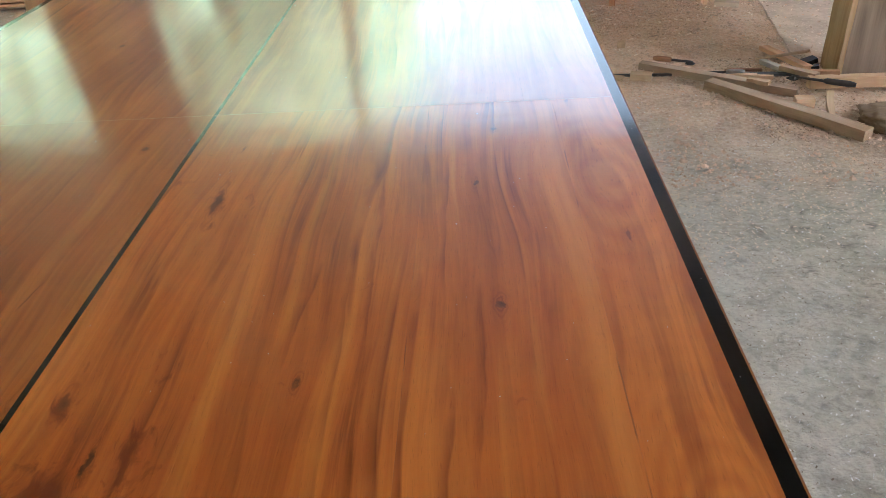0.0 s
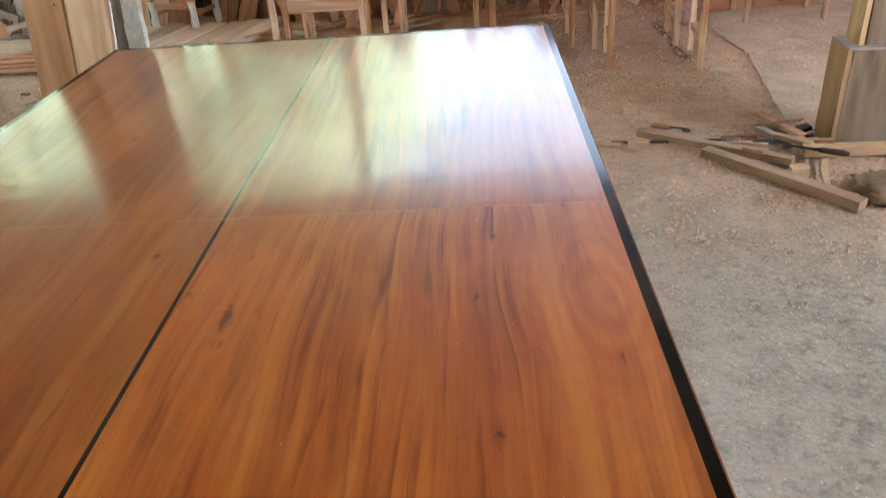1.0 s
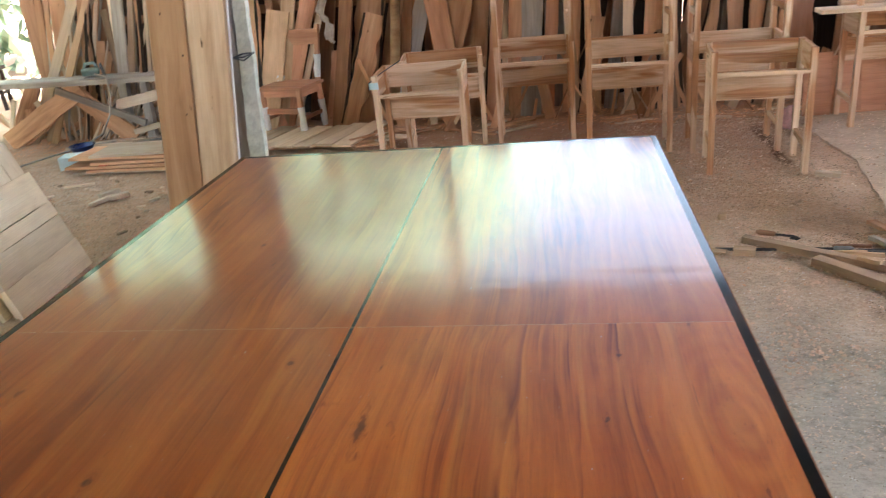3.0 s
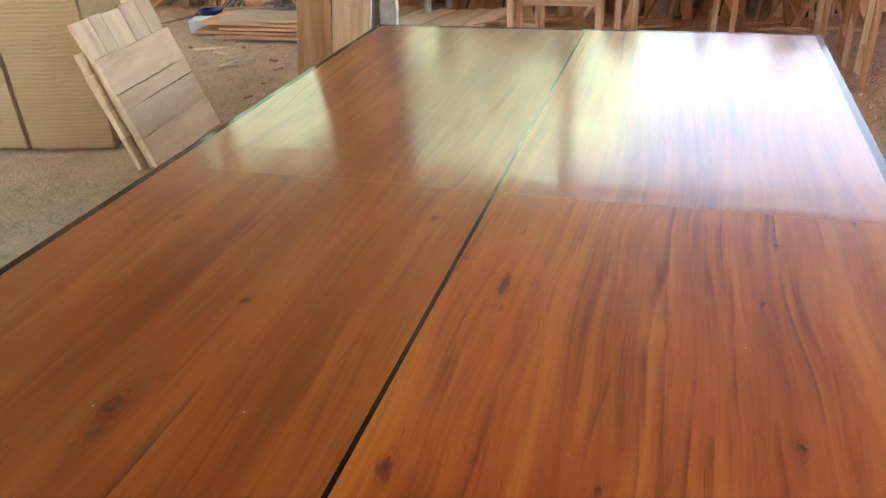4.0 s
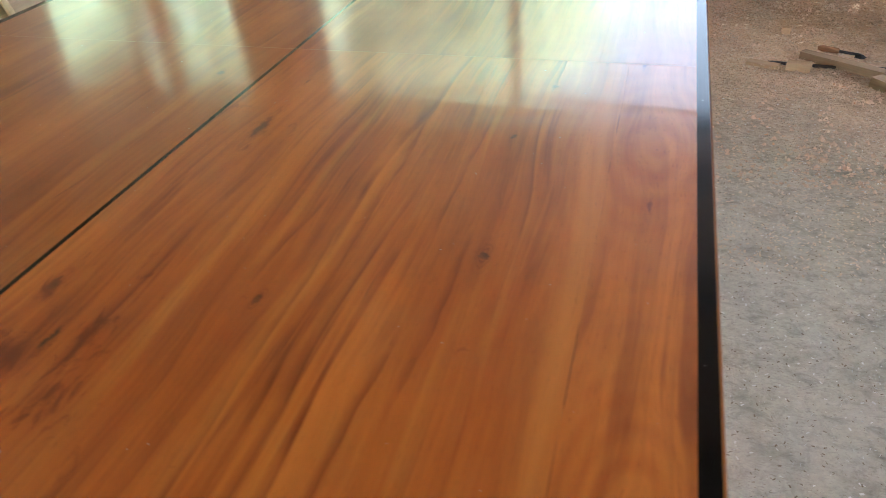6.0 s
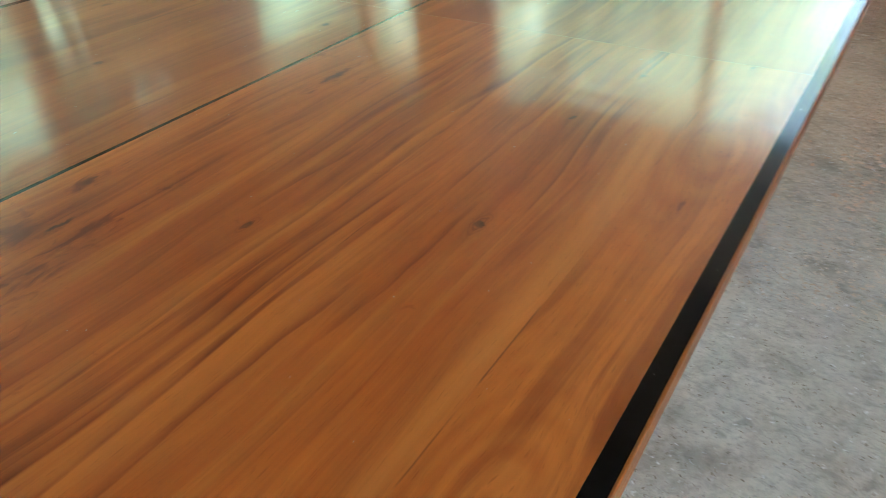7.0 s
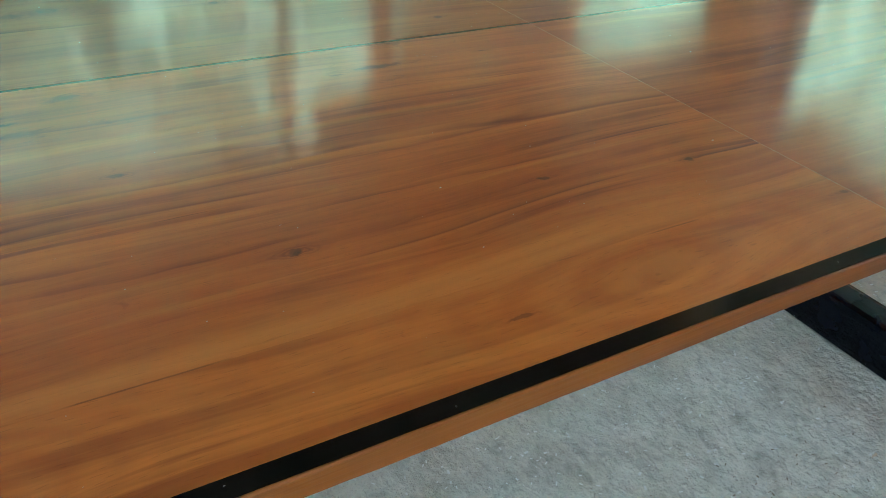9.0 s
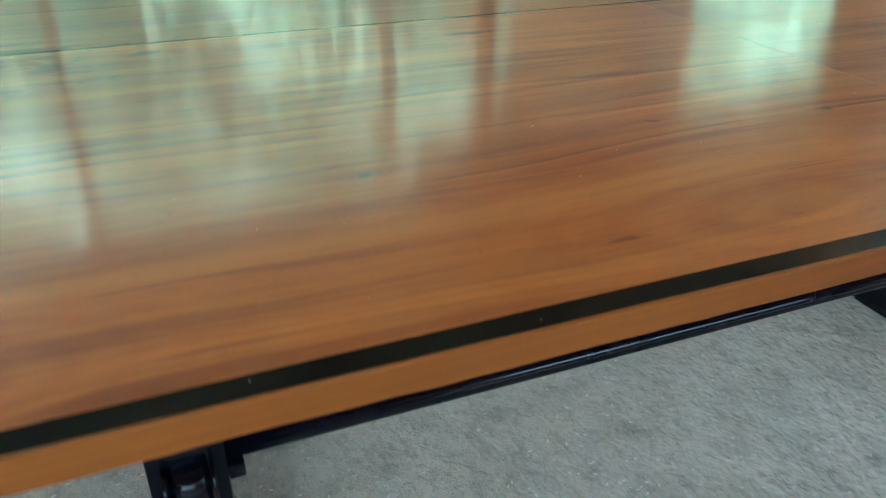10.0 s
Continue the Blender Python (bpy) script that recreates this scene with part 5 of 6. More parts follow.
part("strand", tube_bm([(-3.50, 5.33, 1.62), (-3.40, 5.30, 1.54), (-3.37, 5.29, 1.45), (-3.32, 5.28, 1.42)], 0.006, 6), M_IRON, wire, smooth=True)
r = random.Random(52)
for x, z, a, w, kind in ((-3.72, 0.79, 0.3, 0.16, M_TAN), (-3.53, 0.80, -0.35, 0.11, M_CHAIR), (-3.56, 1.05, -0.12, 0.05, M_STICK), (-3.49, 0.70, 0.6, 0.04, M_PINE), (-3.90, 0.66, 0.9, 0.15, M_BUFF), (-3.40, 0.72, 0.42, 0.03, M_MID), (-3.45, 0.86, 0.1, 0.035, M_PINE)):
    ob = stick("shard", (x - 0.62 * math.tan(a * 0.5), 5.20, 0.01), (x, 5.30, z + 0.07), w, 0.018, kind, segs=9, wobble=0.010, rng=r)
    tagged(ob, "split jagged offcut standing behind the bench", "offcut", "jagged offcuts behind the bench")

bowl = thing("basin", "navy blue plastic basin on the sawdust", "basin", pose(-3.62, 4.56, 0) @ Matrix.Scale(0.75, 4))
part("shell", lathe_bm([(0.09, 0.0), (0.13, 0.10), (0.145, 0.105), (0.145, 0.112), (0.125, 0.108), (0.085, 0.012)]), M_NAVY, bowl, smooth=True)
paper = thing("cardboard_box", "small pale blue crushed box on the sawdust", "box", pose(-3.36, 4.14, 0, 0, 0, 12))
part("box_wall", box_bm(-0.16, 0.12, -0.07, 0.10, 0, 0.105, 0.006), M_PAPER, paper)
part("flap", box_bm(0.12, 0.30, -0.05, 0.10, 0.0, 0.085, 0.006), M_CHIP, paper, "dusty buff flap")


def plank_stack(x0, x1, y, n, seed, label, group, thick=0.018):
    r = random.Random(seed)
    z = 0.0
    for i in range(n):
        a, b = x0 + r.uniform(-0.12, 0.12), x1 + r.uniform(-0.1, 0.1)
        yy = y + r.uniform(-0.05, 0.05)
        w = r.uniform(0.32, 0.40)
        ob = stick("plank", (a, yy, z + thick / 2), (b, yy + r.uniform(-0.04, 0.04), z + thick / 2), w, thick, r.choice((M_CHIP, M_PINE, M_TAN)), face=(0, 0, 1), segs=5, wobble=0.012, rng=r)
        tagged(ob, label, "plank", group)
        z += thick + 0.008


plank_stack(-3.25, -2.2, 4.10, 6, 3, "thin pale board in a low loose stack", "low stack of boards")
r = random.Random(77)
for i in range(7):
    x0 = -2.22 + 0.165 * i
    ob = stick("plank", (x0, 4.24 + r.uniform(-0.06, 0.04), 0.046), (x0 + 0.17 + r.uniform(-0.02, 0.02), 4.90 + r.uniform(-0.06, 0.04), 0.048), 0.158, 0.016, r.choice((M_CHIP, M_PINE, M_CHIP)), face=(0, 0, 1), segs=4, wobble=0.003, rng=r)
    tagged(ob, "pale thin board in a flat layer on battens", "plank", "flat layer of boards")
for yy in (4.36, 4.76):
    ob = stick("batten", (-2.3, yy, 0.018), (-1.0, yy, 0.018), 0.03, 0.036, M_TAN, face=(0, 0, 1))
    tagged(ob, "tan batten on the floor under boards", "batten", "battens under boards")
for i in range(14):
    x, y, a, L = r.uniform(-1.25, -0.85), r.uniform(4.15, 4.75), r.uniform(-0.6, 0.9), r.uniform(0.15, 0.4)
    ob = stick("offcut", (x, y, 0.014 + 0.004 * i), (x + L * math.cos(a), y + L * math.sin(a), 0.012 + 0.004 * i), r.uniform(0.025, 0.07), 0.012, r.choice((M_PINE, M_TAN, M_MID)), face=(0, 0, 1), segs=3, wobble=0.004, rng=r)
    tagged(ob, "splintered offcut on a small heap by the boards", "offcut", "offcuts beside the boards")
for i in range(16):
    x = r.uniform(-4.35, -3.15)
    k = r.uniform(-0.05, 0.35)
    h = r.uniform(1.2, 1.9)
    ob = stick("lath", (x, r.uniform(5.12, 5.2), 0.004), (x + k * h, 5.36, h), r.choice((0.018, 0.025, 0.035, 0.05)), 0.012, r.choice((M_PINE, M_TAN, M_CHIP, M_GREY)), segs=9, wobble=0.003, rng=r, bow=r.uniform(-0.04, 0.04))
    tagged(ob, "long pale lath leaning behind the bench", "lath", "laths behind the bench")
for x, h, w, k in ((-0.15, 1.25, 0.09, 0.10), (0.55, 1.35, 0.07, -0.05), (0.62, 0.75, 0.11, 0.16), (1.22, 1.3, 0.08, 0.08), (1.30, 0.62, 0.12, -0.10), (1.95, 1.2, 0.07, 0.12)):
    ob = stick("plank", (x, 4.96, 0), (x + k * h, 4.98 + 0.15 * h, h), w, 0.02, r.choice((M_TAN, M_CHAIR, M_STICK)), segs=12, wobble=0.008, rng=r)
    tagged(ob, "crooked offcut plank with bark leaning behind desks", "plank", "offcut planks behind the desks")
    part("bark_edge", board_bm(h * 0.98, 0.014, 0.026, 16, 0.005, 0.0, r), M_BARKDARK, ob, "dark ragged bark edge", pose(0.01, w / 2 - 0.002, 0.0))
# thin sticks and offcuts left standing under and behind the desks
for i in range(46):
    x, y = r.uniform(-1.0, 3.3), r.uniform(4.62, 5.0)
    a, h = r.uniform(-0.7, 0.7), r.uniform(0.18, 0.6)
    ob = stick("offcut", (x, y, 0.004), (x + a * h, y + 0.16 + 0.2 * h, h), r.choice((0.012, 0.02, 0.03, 0.07)), 0.012, r.choice((M_PINE, M_TAN, M_MID, M_BROWN)), segs=4, wobble=0.003, rng=r)
    tagged(ob, "thin offcut leaning at the foot of the planks", "offcut", "offcuts at the planks")
for i in range(26):
    x, y, a, L = r.uniform(-0.9, 3.2), r.uniform(4.45, 4.95), r.uniform(-0.7, 0.7), r.uniform(0.12, 0.5)
    ob = stick("offcut", (x, y, 0.012), (x + L * math.cos(a), y + L * math.sin(a), 0.016), r.uniform(0.012, 0.05), 0.014, r.choice((M_PINE, M_TAN, M_MID)), face=(0, 0, 1), segs=3, wobble=0.003, rng=r)
    tagged(ob, "offcut lying on sawdust before the planks", "offcut", "offcuts before the planks")
for i in range(34):
    x = r.uniform(-4.1, -3.35)
    ob = stick("lath", (x, r.uniform(4.99, 5.08), 0.006), (x + r.uniform(-0.05, 0.55), 5.12, r.uniform(0.3, 0.52)), r.uniform(0.010, 0.026), 0.010, r.choice((M_PINE, M_TAN, M_CHIP, M_GREY)), segs=4, wobble=0.002, rng=r, bow=r.uniform(-0.03, 0.03))
    tagged(ob, "thin lath in a fanned bundle under the bench", "lath", "laths under the bench")
rs = thing("cloth_scrap", "red cloth scrap stuck in a board stack", "scrap", pose(-3.02, 3.90, 0.055))
part("cloth", lump_bm(0.05, 0.025, 0.018, 3, 0.5, 2), M_REDCLOTH, rs)
st = thing("stool", "dark wooden stool standing outside the opening", "stool", pose(-6.3, 7.0, 0, 0, 0, 20))
part("seat", box_bm(-0.2, 0.2, -0.15, 0.15, 0.46, 0.50, 0.006), M_DARK, st)
for sx in (-1, 1):
    for sy in (-1, 1):
        stick("leg", (sx * 0.17, sy * 0.12, 0), (sx * 0.15, sy * 0.11, 0.46), 0.04, 0.04, M_DARK, st)
    stick("stretcher", (sx * 0.16, -0.11, 0.2), (sx * 0.16, 0.11, 0.2), 0.03, 0.02, M_DARK, st, face=(1, 0, 0))
stick("front_stretcher", (-0.16, -0.12, 0.22), (0.16, -0.12, 0.22), 0.03, 0.02, M_DARK, st)

for p0, p1, w, t in (((-2.70, 3.27, 0.02), (-2.63, 3.40, 0.02), 0.04, 0.03), ((-2.67, 3.10, 0.015), (-2.62, 3.26, 0.015), 0.035, 0.025), ((-2.60, 3.22, 0.02), (-2.50, 3.30, 0.025), 0.05, 0.03),
                     ((-3.15, 3.55, 0.012), (-2.95, 3.62, 0.012), 0.02, 0.015), ((-3.3, 3.2, 0.012), (-3.1, 3.35, 0.014), 0.018, 0.014), ((-2.95, 3.5, 0.01), (-2.8, 3.45, 0.012), 0.02, 0.014)):
    ob = stick("wood_block", p0, p1, w, t, M_CHIP, face=(0, 0, 1))
    tagged(ob, "small pale offcut block on the sawdust", "block", "small blocks on the floor")

r = random.Random(91)
for i in range(34):
    x, y, a, L = r.uniform(-3.6, -1.9), r.uniform(2.3, 3.95), r.uniform(-1.4, 1.4), r.uniform(0.02, 0.075)
    ob = stick("wood_block", (x, y, 0.010), (x + L * math.cos(a), y + L * math.sin(a), 0.012), r.uniform(0.010, 0.028), 0.012, r.choice((M_CHIP, M_CHIP, M_PINE, M_STICK)), face=(0, 0, 1))
    tagged(ob, "small splintered offcut trodden into the sawdust", "block", "trodden offcuts on the floor")


# ---- right: post on its footing, sticks and tools on the floor ----
fp = thing("post", "yellowed and grey timber post on a thicker timber footing", "post", pose(2.015, 1.885, 0, 0, 0, -4), kind="structure")
stick("footing_board", (0.013, 0.100, 0.0), (0.013, 0.100, 0.43), 0.022, 0.195, M_OLIVE, fp, label="yellowed facing board", segs=5, wobble=0.002, rng=random.Random(3))
stick("footing_block", (0.178, 0.102, 0.0), (0.178, 0.102, 0.43), 0.304, 0.205, M_POST, fp, label="grey-brown footing block", segs=5, wobble=0.003, rng=random.Random(5))
part("footing_cap", box_bm(0.004, 0.33, 0.004, 0.202, 0.4305, 0.442, 0.004), M_CONC, fp, "rough mortar cap")
stick("post_board", (0.068, 0.115, 0.442), (0.058, 0.115, ROOF_Z), 0.022, 0.14, M_OLIVE, fp, label="yellowed facing board", segs=8, wobble=0.002, rng=random.Random(6))
stick("post_timber", (0.190, 0.117, 0.442), (0.180, 0.117, ROOF_Z), 0.218, 0.145, M_POST, fp, segs=8, wobble=0.003, rng=random.Random(7))
part("cable", tube_bm([(0.19 + 0.010 * math.sin(z * 1.3), 0.060, z / 10 + 0.46) for z in range(0, 27)], 0.004, 6), M_ROPE, fp, "thin dark cable")

GS = "sticks lying by the post"
STICKS_LONG = [
    ((1.24, 2.15, 0.02), (1.80, 1.72, 0.028), 0.045, 0.032, M_STICK, "square tan batten lying on chips"),
    ((1.475, 1.87, 0.024), (1.90, 1.30, 0.024), 0.062, 0.042, M_STICK, "thick tan batten with notched end on the floor"),
    ((1.10, 2.065, 0.008), (1.80, 1.985, 0.012), 0.016, 0.012, M_IRON, "thin dark iron rod on the floor"),
    ((1.86, 2.33, 0.012), (1.915, 1.93, 0.05), 0.045, 0.018, M_MID, "brown splintered lath near the post"),
    ((1.86, 1.78, 0.045), (2.45, 1.76, 0.045), 0.045, 0.045, M_BUFF, "pale batten lying before the post footing"),
    ((1.55, 1.99, 0.015), (1.76, 1.90, 0.03), 0.03, 0.018, M_BUFF, "short dusty lath on other sticks"),
    ((1.78, 2.12, 0.02), (1.83, 1.96, 0.03), 0.03, 0.02, M_GREY, "grey short stick near the post"),
    ((1.845, 1.48, 0.012), (1.90, 1.66, 0.05), 0.025, 0.016, M_BUFF, "short dusty stick propped on shavings"),
    ((1.88, 2.02, 0.02), (1.985, 2.04, 0.05), 0.04, 0.02, M_IRON, "dark iron scrap near the post"),
    ((1.80, 1.93, 0.06), (1.90, 1.80, 0.065), 0.04, 0.02, M_STICK, "tan splintered offcut on other sticks")]
STICKS_SHORT = [
    ((1.63, 1.84, 0.045), (1.70, 1.78, 0.05), 0.03, 0.018, M_BUFF, "small dusty offcut on a batten"),
    ((1.17, 2.02, 0.02), (1.26, 1.995, 0.02), 0.05, 0.03, M_BUFF, "small dusty block by a rod"),
    ((1.02, 2.07, 0.008), (1.14, 2.02, 0.008), 0.045, 0.012, M_BUFF, "pale flat shaving near the table"),
    ((1.78, 2.18, 0.010), (1.93, 2.00, 0.10), 0.022, 0.010, M_STICK, "splintered lath sticking up by the post"),
    ((1.84, 1.98, 0.02), (1.96, 1.93, 0.055), 0.028, 0.014, M_IRON, "bent dark iron strip by the post"),
    ((1.70, 1.93, 0.03), (1.88, 1.87, 0.05), 0.020, 0.012, M_IRON, "dark flat iron bar on other sticks"),
    ((1.60, 2.06, 0.008), (1.75, 2.02, 0.02), 0.018, 0.012, M_BROWN, "dark splinter beside a rod"),
    ((1.86, 1.86, 0.06), (1.99, 1.80, 0.075), 0.030, 0.016, M_BROWN, "dark broken stick on a batten"),
    ((1.188, 2.465, 0.018), (1.225, 2.455, 0.018), 0.035, 0.030, M_BUFF, "small loose cube of wood on sawdust"),
    ((1.75, 1.62, 0.025), (1.82, 1.61, 0.025), 0.055, 0.045, M_BUFF, "small square dusty block among sticks")]
for p0, p1, w, t, mat, lab in STICKS_LONG + STICKS_SHORT:
    ob = stick("batten" if w > 0.035 else "stick", p0, p1, w, t, mat, face=(0, 0, 1), segs=7, wobble=0.0035, rng=random.Random(int(p0[0] * 100)))
    tagged(ob, lab, "stick", GS)


def hand_tool(name, label, m, L, handle_mat):
    t = thing(name, label, "tool", m)
    part("shaft", tube_bm([(0, 0, 0.015), (L * 0.45, 0, 0.015), (L * 0.5, 0, 0.015)], 0.006, 8), M_IRON, t, smooth=True)
    part("handle", tube_bm([(L * 0.5, 0, 0.016), (L * 0.55, 0, 0.016), (L * 0.9, 0, 0.016), (L, 0, 0.016)], 0.014, 10, radii=[0.008, 0.012, 0.013, 0.008]), handle_mat, t, smooth=True)
    part("head", lump_bm(0.022, 0.014, 0.011, L * 40, 0.6, 2, 2.5), M_IRON, t, "dark iron head")


hand_tool("hand_drill", "old dark hand drill with brown handle on chips", pose(1.46, 2.12, 0.02, 0, 0, 155), 0.17, M_BROWN)
hand_tool("clamp", "dark iron clamp lying among the sticks", pose(1.80, 1.80, 0.05, 0, 0, -32), 0.24, M_IRON)
hand_tool("spanner", "greasy dark tool lying on a rod", pose(1.50, 1.99, 0.015, 0, 0, -8), 0.16, M_STEEL)
hp = thing("shavings_heap", "tan heap of curled wood shavings by the post", "shavings", pose(2.06, 1.42, 0), kind="stuff")
part("heap", lump_bm(0.13, 0.14, 0.035, 7, 0.35, 4, 4.0), M_STICK, hp, smooth=True)


# ---- shavings and chips strewn on the floor ----
def chips(name, label, count, seed, region, size, material=None, slim=(0.25, 0.6)):
    r = np.random.RandomState(seed)
    verts, faces = [], []
    x0, x1, y0, y1 = region
    while len(faces) < count:
        x, y = r.uniform(x0, x1), r.uniform(y0, y1)
        if noise.noise((x * 1.7, y * 1.7, seed)) + 0.55 * r.rand() < 0.12:
            continue
        a = r.uniform(0, math.pi)
        L, w = r.uniform(*size), r.uniform(*slim)
        dx, dy = math.cos(a) * L, math.sin(a) * L
        px, py = -dy * w, dx * w
        z = 0.007 + r.rand() * 0.006
        t1, t2 = r.uniform(0, 0.5, 2) * L
        b = len(verts)
        verts += [(x - dx - px, y - dy - py, z), (x + dx - px, y + dy - py, z + t1), (x + dx + px, y + dy + py, z + t2), (x - dx + px, y - dy + py, z + 0.3 * t1)]
        faces.append((b, b + 1, b + 2, b + 3))
    me = bpy.data.meshes.new(name)
    me.from_pydata(verts, [], faces)
    me.materials.append(material or M_CHIP)
    return tagged(new(name, me), label, "shavings", kind="stuff")


chips("wood_chips", "pale fine wood chips scattered over the floor", 14000, 1, (0.6, 3.0, 0.5, 3.2), (0.002, 0.0060), M_PINE)
chips("wood_shavings", "pale shavings strewn between the desks and planks", 15000, 2, (-4.8, 4.2, 2.3, 5.2), (0.003, 0.009), M_PINE)
chips("floor_chips", "tiny pale chips on the grey floor under the table", 9000, 3, (-2.6, 1.7, -1.8, 1.8), (0.0012, 0.0042), M_PALE)
chips("floor_splinters", "hair-thin pale splinters on the grey floor by the table", 5000, 8, (0.4, 1.9, -1.6, 1.4), (0.0015, 0.0055), M_PALE, (0.06, 0.16))
chips("floor_grit", "tiny dark grit and bark crumbs on the grey floor", 5000, 9, (0.4, 1.9, -1.6, 1.4), (0.0010, 0.0036), M_POST, (0.12, 0.5))
chips("dark_litter", "dark bark bits and splinters littering the floor", 2600, 4, (-4.8, 4.0, 1.2, 5.3), (0.003, 0.009), M_MID)
chips("post_litter", "brown splinters heaped round the post", 1500, 5, (1.55, 2.25, 1.3, 2.2), (0.002, 0.006), M_STICK)
chips("sawdust_crumbs", "coarse tan crumbs and curls lying round the desks", 2600, 12, (-1.0, 2.2, 2.6, 4.8), (0.003, 0.010), M_STICK)
chips("pale_curls", "pale curled shavings lying round the desks", 1600, 13, (-1.0, 3.0, 2.3, 4.8), (0.005, 0.013), M_CHIP, (0.15, 0.4))
chips("bench_litter", "pale chips and shavings strewn before the bench", 4200, 17, (-3.9, -1.6, 1.9, 4.2), (0.003, 0.011), M_CHIP)
chips("rack_litter", "splinters and shavings along the foot of the planks", 2200, 6, (-4.4, 3.6, 4.5, 5.2), (0.006, 0.022), M_TAN)


def clods(name, label, count, seed, region, size):
    """Small peaked lumps of trodden sawdust."""
    r = np.random.RandomState(seed)
    verts, faces = [], []
    x0, x1, y0, y1 = region
    while len(faces) < count * 5:
        x, y = r.uniform(x0, x1), r.uniform(y0, y1)
        if noise.noise((x * 2.3, y * 2.3, seed)) + 0.7 * r.rand() < 0.2:
            continue
        L = r.uniform(*size) * (1.8 if r.rand() < 0.06 else 1)
        a = r.uniform(0, 6.28)
        b = len(verts)
        for k in range(5):
            d = L * r.uniform(0.6, 1.1)
            verts.append((x + d * math.cos(a + k * 1.257), y + d * math.sin(a + k * 1.257), 0.003))
        verts.append((x + L * r.uniform(-0.3, 0.3), y + L * r.uniform(-0.3, 0.3), 0.006 + L * r.uniform(0.3, 0.75)))
        faces += [(b + k, b + (k + 1) % 5, b + 5) for k in range(5)]
    me = bpy.data.meshes.new(name)
    me.from_pydata(verts, [], faces)
    me.materials.append(M_CLOD)
    return tagged(new(name, me), label, "sawdust", kind="stuff")


clods("sawdust_lumps", "tan lumps of trodden sawdust round the desks", 9000, 3, (0.75, 3.0, 1.0, 4.7), (0.003, 0.011))
clods("sawdust_lumps", "tan lumps of trodden sawdust before the bench", 5000, 4, (-3.8, -1.1, 1.9, 4.6), (0.003, 0.011))


def table_dust():
    r = np.random.RandomState(14)
    verts, faces = [], []
    for _ in range(420):
        x, y = r.uniform(-0.75, 0.73), r.uniform(-1.32, 1.32)
        L = r.uniform(0.0004, 0.0013) * (2.2 if r.rand() < 0.05 else 1)
        a = r.uniform(0, 3.14)
        dx, dy = math.cos(a) * L, math.sin(a) * L
        b = len(verts)
        z = 0.75015
        verts += [(x - dx, y - dy, z), (x + dy * 0.5, y - dx * 0.5, z + 0.0003), (x + dx, y + dy, z), (x - dy * 0.5, y + dx * 0.5, z + 0.0003)]
        faces.append((b, b + 1, b + 2, b + 3))
    me = bpy.data.meshes.new("table_dust")
    me.from_pydata(verts, [], faces)
    me.materials.append(M_PALE)
    return tagged(new("table_dust", me), "tiny pale dust specks lying on the varnished table", "dust", kind="stuff")


table_dust()


# ---- trees outside ----
def tree_mesh(seed):
    r = random.Random(seed)
    tr = thing("tree", "leafy green tree standing outside the shed", "tree", group="trees outside")
    H = 7.0
    part("trunk", tube_bm([(0, 0, 0), (0.05, 0.02, 1.2), (-0.03, 0.06, 2.6), (0.06, 0.0, 4.2), (0.0, 0.05, 5.8)], 0.15, 9, radii=[0.20, 0.15, 0.12, 0.08, 0.03]), M_TRUNK, tr, smooth=True)
    verts, faces = [], []
    clumps = []
    for i in range(14):
        a = r.uniform(0, 2 * math.pi)
        z0 = r.uniform(1.0, 4.8)
        out = r.uniform(0.8, 1.9) * (1 - 0.35 * abs(z0 - 3) / 3)
        tip = Vector((math.cos(a) * out, math.sin(a) * out, z0 + r.uniform(0.2, 1.3)))
        part("limb", tube_bm([(0, 0, z0), tip * 0.5 + Vector((0, 0, z0 * 0.5 + 0.1)), tip], 0.03, 6, radii=[0.05, 0.03, 0.01]), M_TRUNK, tr)
        clumps += [(tip, r.uniform(0.5, 0.95)), (tip * 0.6 + Vector((0, 0, z0 * 0.4)), r.uniform(0.4, 0.7))]
    clumps.append((Vector((0, 0, 5.9)), 0.9))
    for c, rad in clumps:
        for k in range(150):
            d = Vector((r.gauss(0, 1), r.gauss(0, 1), r.gauss(0, 0.8)))
            p = c + d * rad * 0.52
            L, w = r.uniform(0.08, 0.17), r.uniform(0.04, 0.075)
            u = Vector((r.gauss(0, 1), r.gauss(0, 1), r.gauss(-0.4, 0.7))).normalized()
            v = u.orthogonal().normalized()
            b = len(verts)
            verts += [tuple(p - u * L), tuple(p + v * w), tuple(p + u * L), tuple(p - v * w)]
            faces.append((b, b + 1, b + 2, b + 3))
    me = bpy.data.meshes.new("crown")
    me.from_pydata(verts, [], faces)
    me.materials.append(M_LEAF)
    cr = new("crown", me)
    cr.parent = tr
    return tr


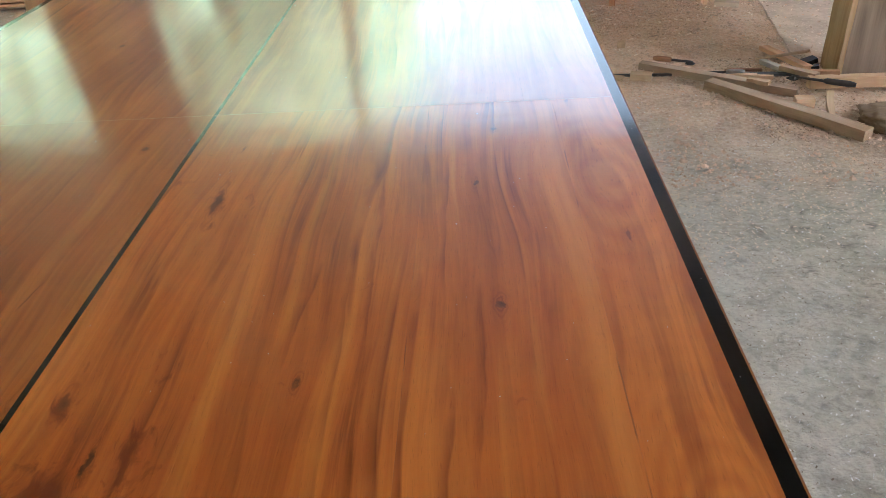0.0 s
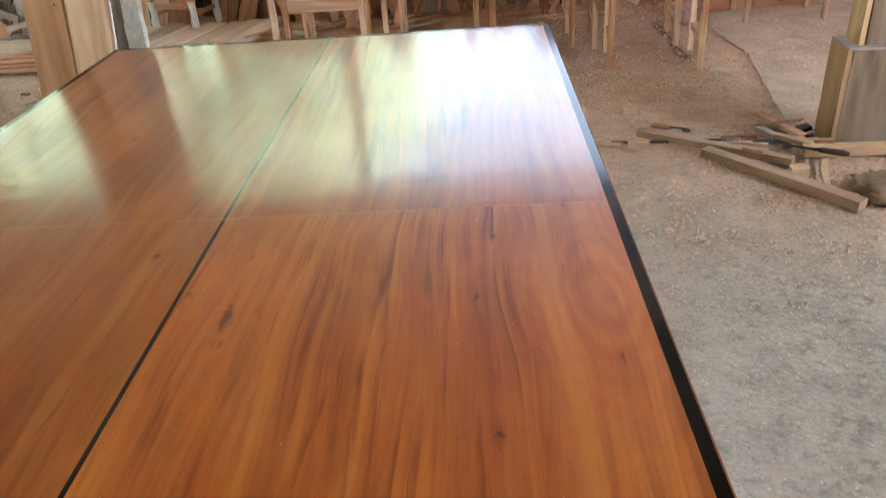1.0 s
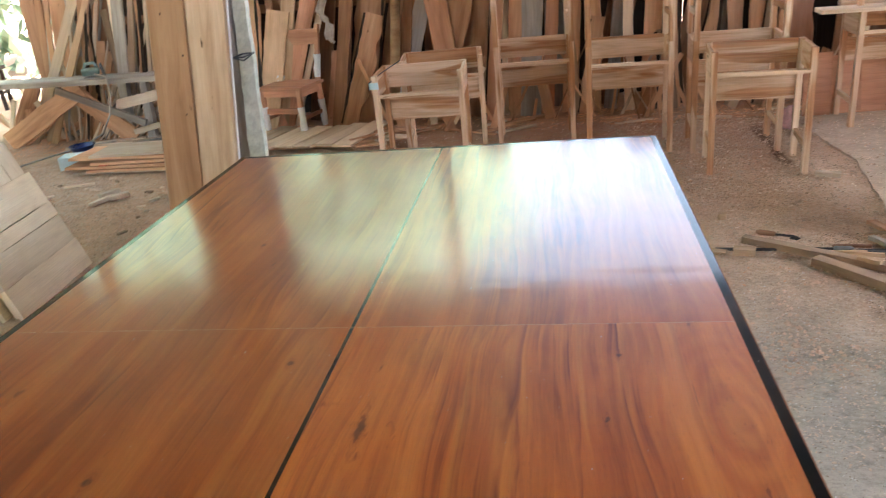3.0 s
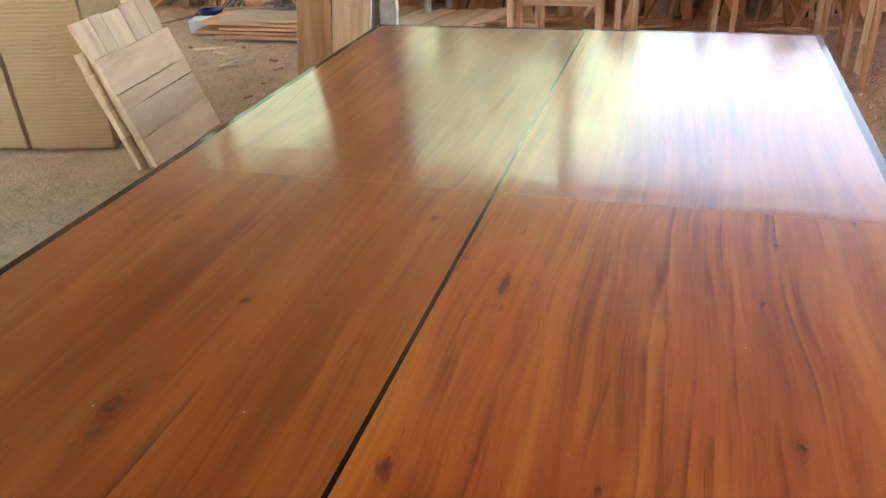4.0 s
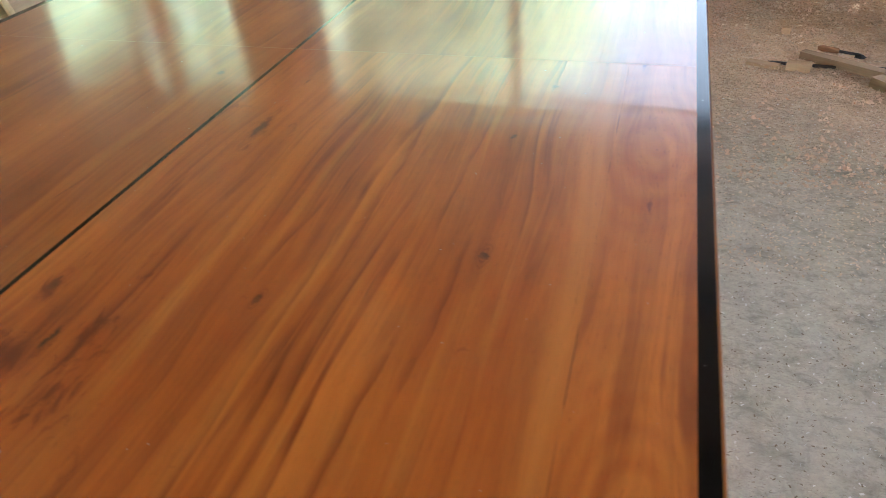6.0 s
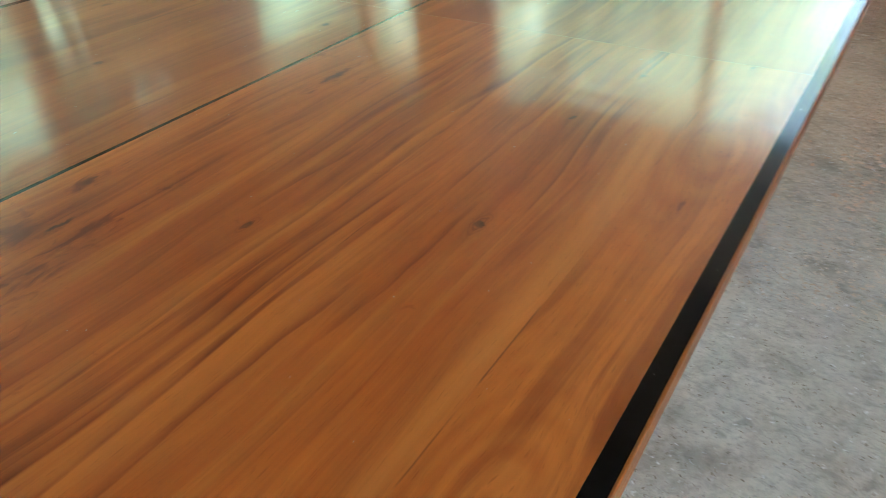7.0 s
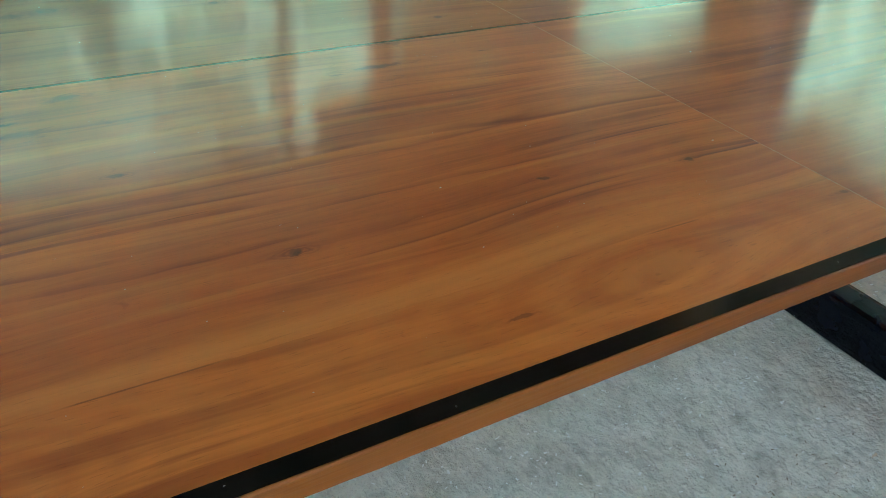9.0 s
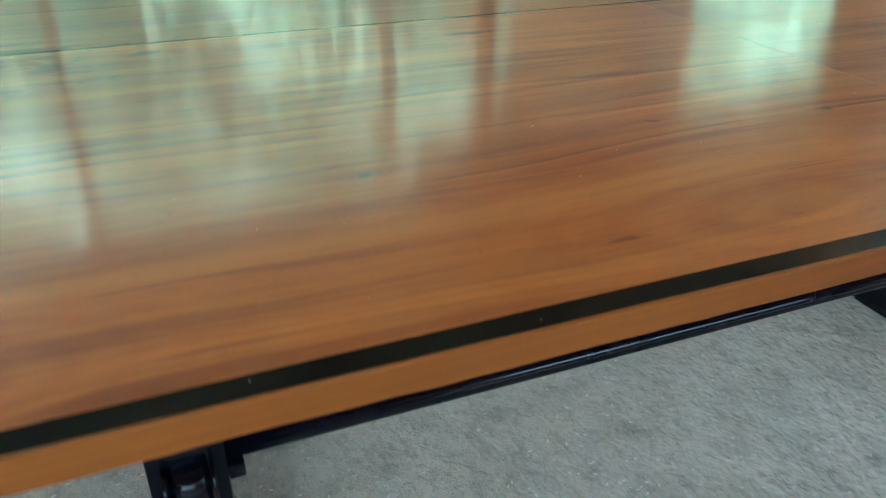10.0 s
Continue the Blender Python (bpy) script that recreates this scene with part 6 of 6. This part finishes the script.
TREES = [(-9.5, 0.5, 1.1), (-9.0, 3.6, 1.1), (-9.2, -2.6, 1.15), (-9.5, 6.6, 1.15), (-7.0, 9.6, 1.1), (-4.9, 10.6, 1.15), (-3.0, 11.4, 1.1), (-1.4, 13.5, 1.0),
         (-13.5, 2.0, 1.5), (-13.8, 6.2, 1.5), (-13.4, -2.2, 1.5), (-12.0, 10.5, 1.5), (-7.0, 14.5, 1.5), (-3.6, 15.5, 1.3), (-11.5, -6.5, 1.3), (-7.0, -10.5, 1.0), (-3.5, -12.0, 1.1), (1.5, -13.0, 1.05)]
protos = [tree_mesh(s) for s in (1, 2, 3)]
for i, (x, y, s) in enumerate(TREES):
    m = pose(x, y, 0, 0, 0, i * 67)
    if i < 3:
        protos[i].matrix_basis = m @ Matrix.Diagonal((s, s, s, 1))
    else:
        c = copy_thing(protos[i % 3], m)
        c.scale = (s, s, s)


def thicket():
    """Sunlit undergrowth and creepers that close the view behind the trees, open towards the north."""
    r = np.random.RandomState(40)
    n = 22000
    az = np.radians(r.uniform(101, 200, n))
    high = 5.0 + 1.2 * np.sin(az * 9.0) + 0.8 * np.sin(az * 23.0 + 1.0)
    z = r.rand(n) ** 0.85 * high
    rad = 11.4 + 0.7 * np.sin(az * 14.0 + z) + 0.5 * np.sin(az * 31.0 - 2 * z) + r.normal(0, 0.35, n) + 0.10 * z
    c = np.stack([np.cos(az) * rad, np.sin(az) * rad + 0.6, z], 1)
    u = r.normal(0, 1, (n, 3)) - np.array([0, 0, 0.5])
    u /= np.linalg.norm(u, axis=1)[:, None]
    v = np.cross(u, r.normal(0, 1, (n, 3)))
    v /= np.linalg.norm(v, axis=1)[:, None]
    L, w = r.uniform(0.12, 0.24, n)[:, None], r.uniform(0.06, 0.11, n)[:, None]
    verts = np.stack([c - u * L, c + v * w, c + u * L, c - v * w], 1).reshape(-1, 3)
    me = bpy.data.meshes.new("undergrowth")
    me.from_pydata(verts.tolist(), [], np.arange(4 * n).reshape(-1, 4).tolist())
    me.materials.append(M_LEAF)
    return tagged(new("undergrowth", me), "sunlit green undergrowth and creepers behind the trees", "undergrowth", kind="stuff")


thicket()
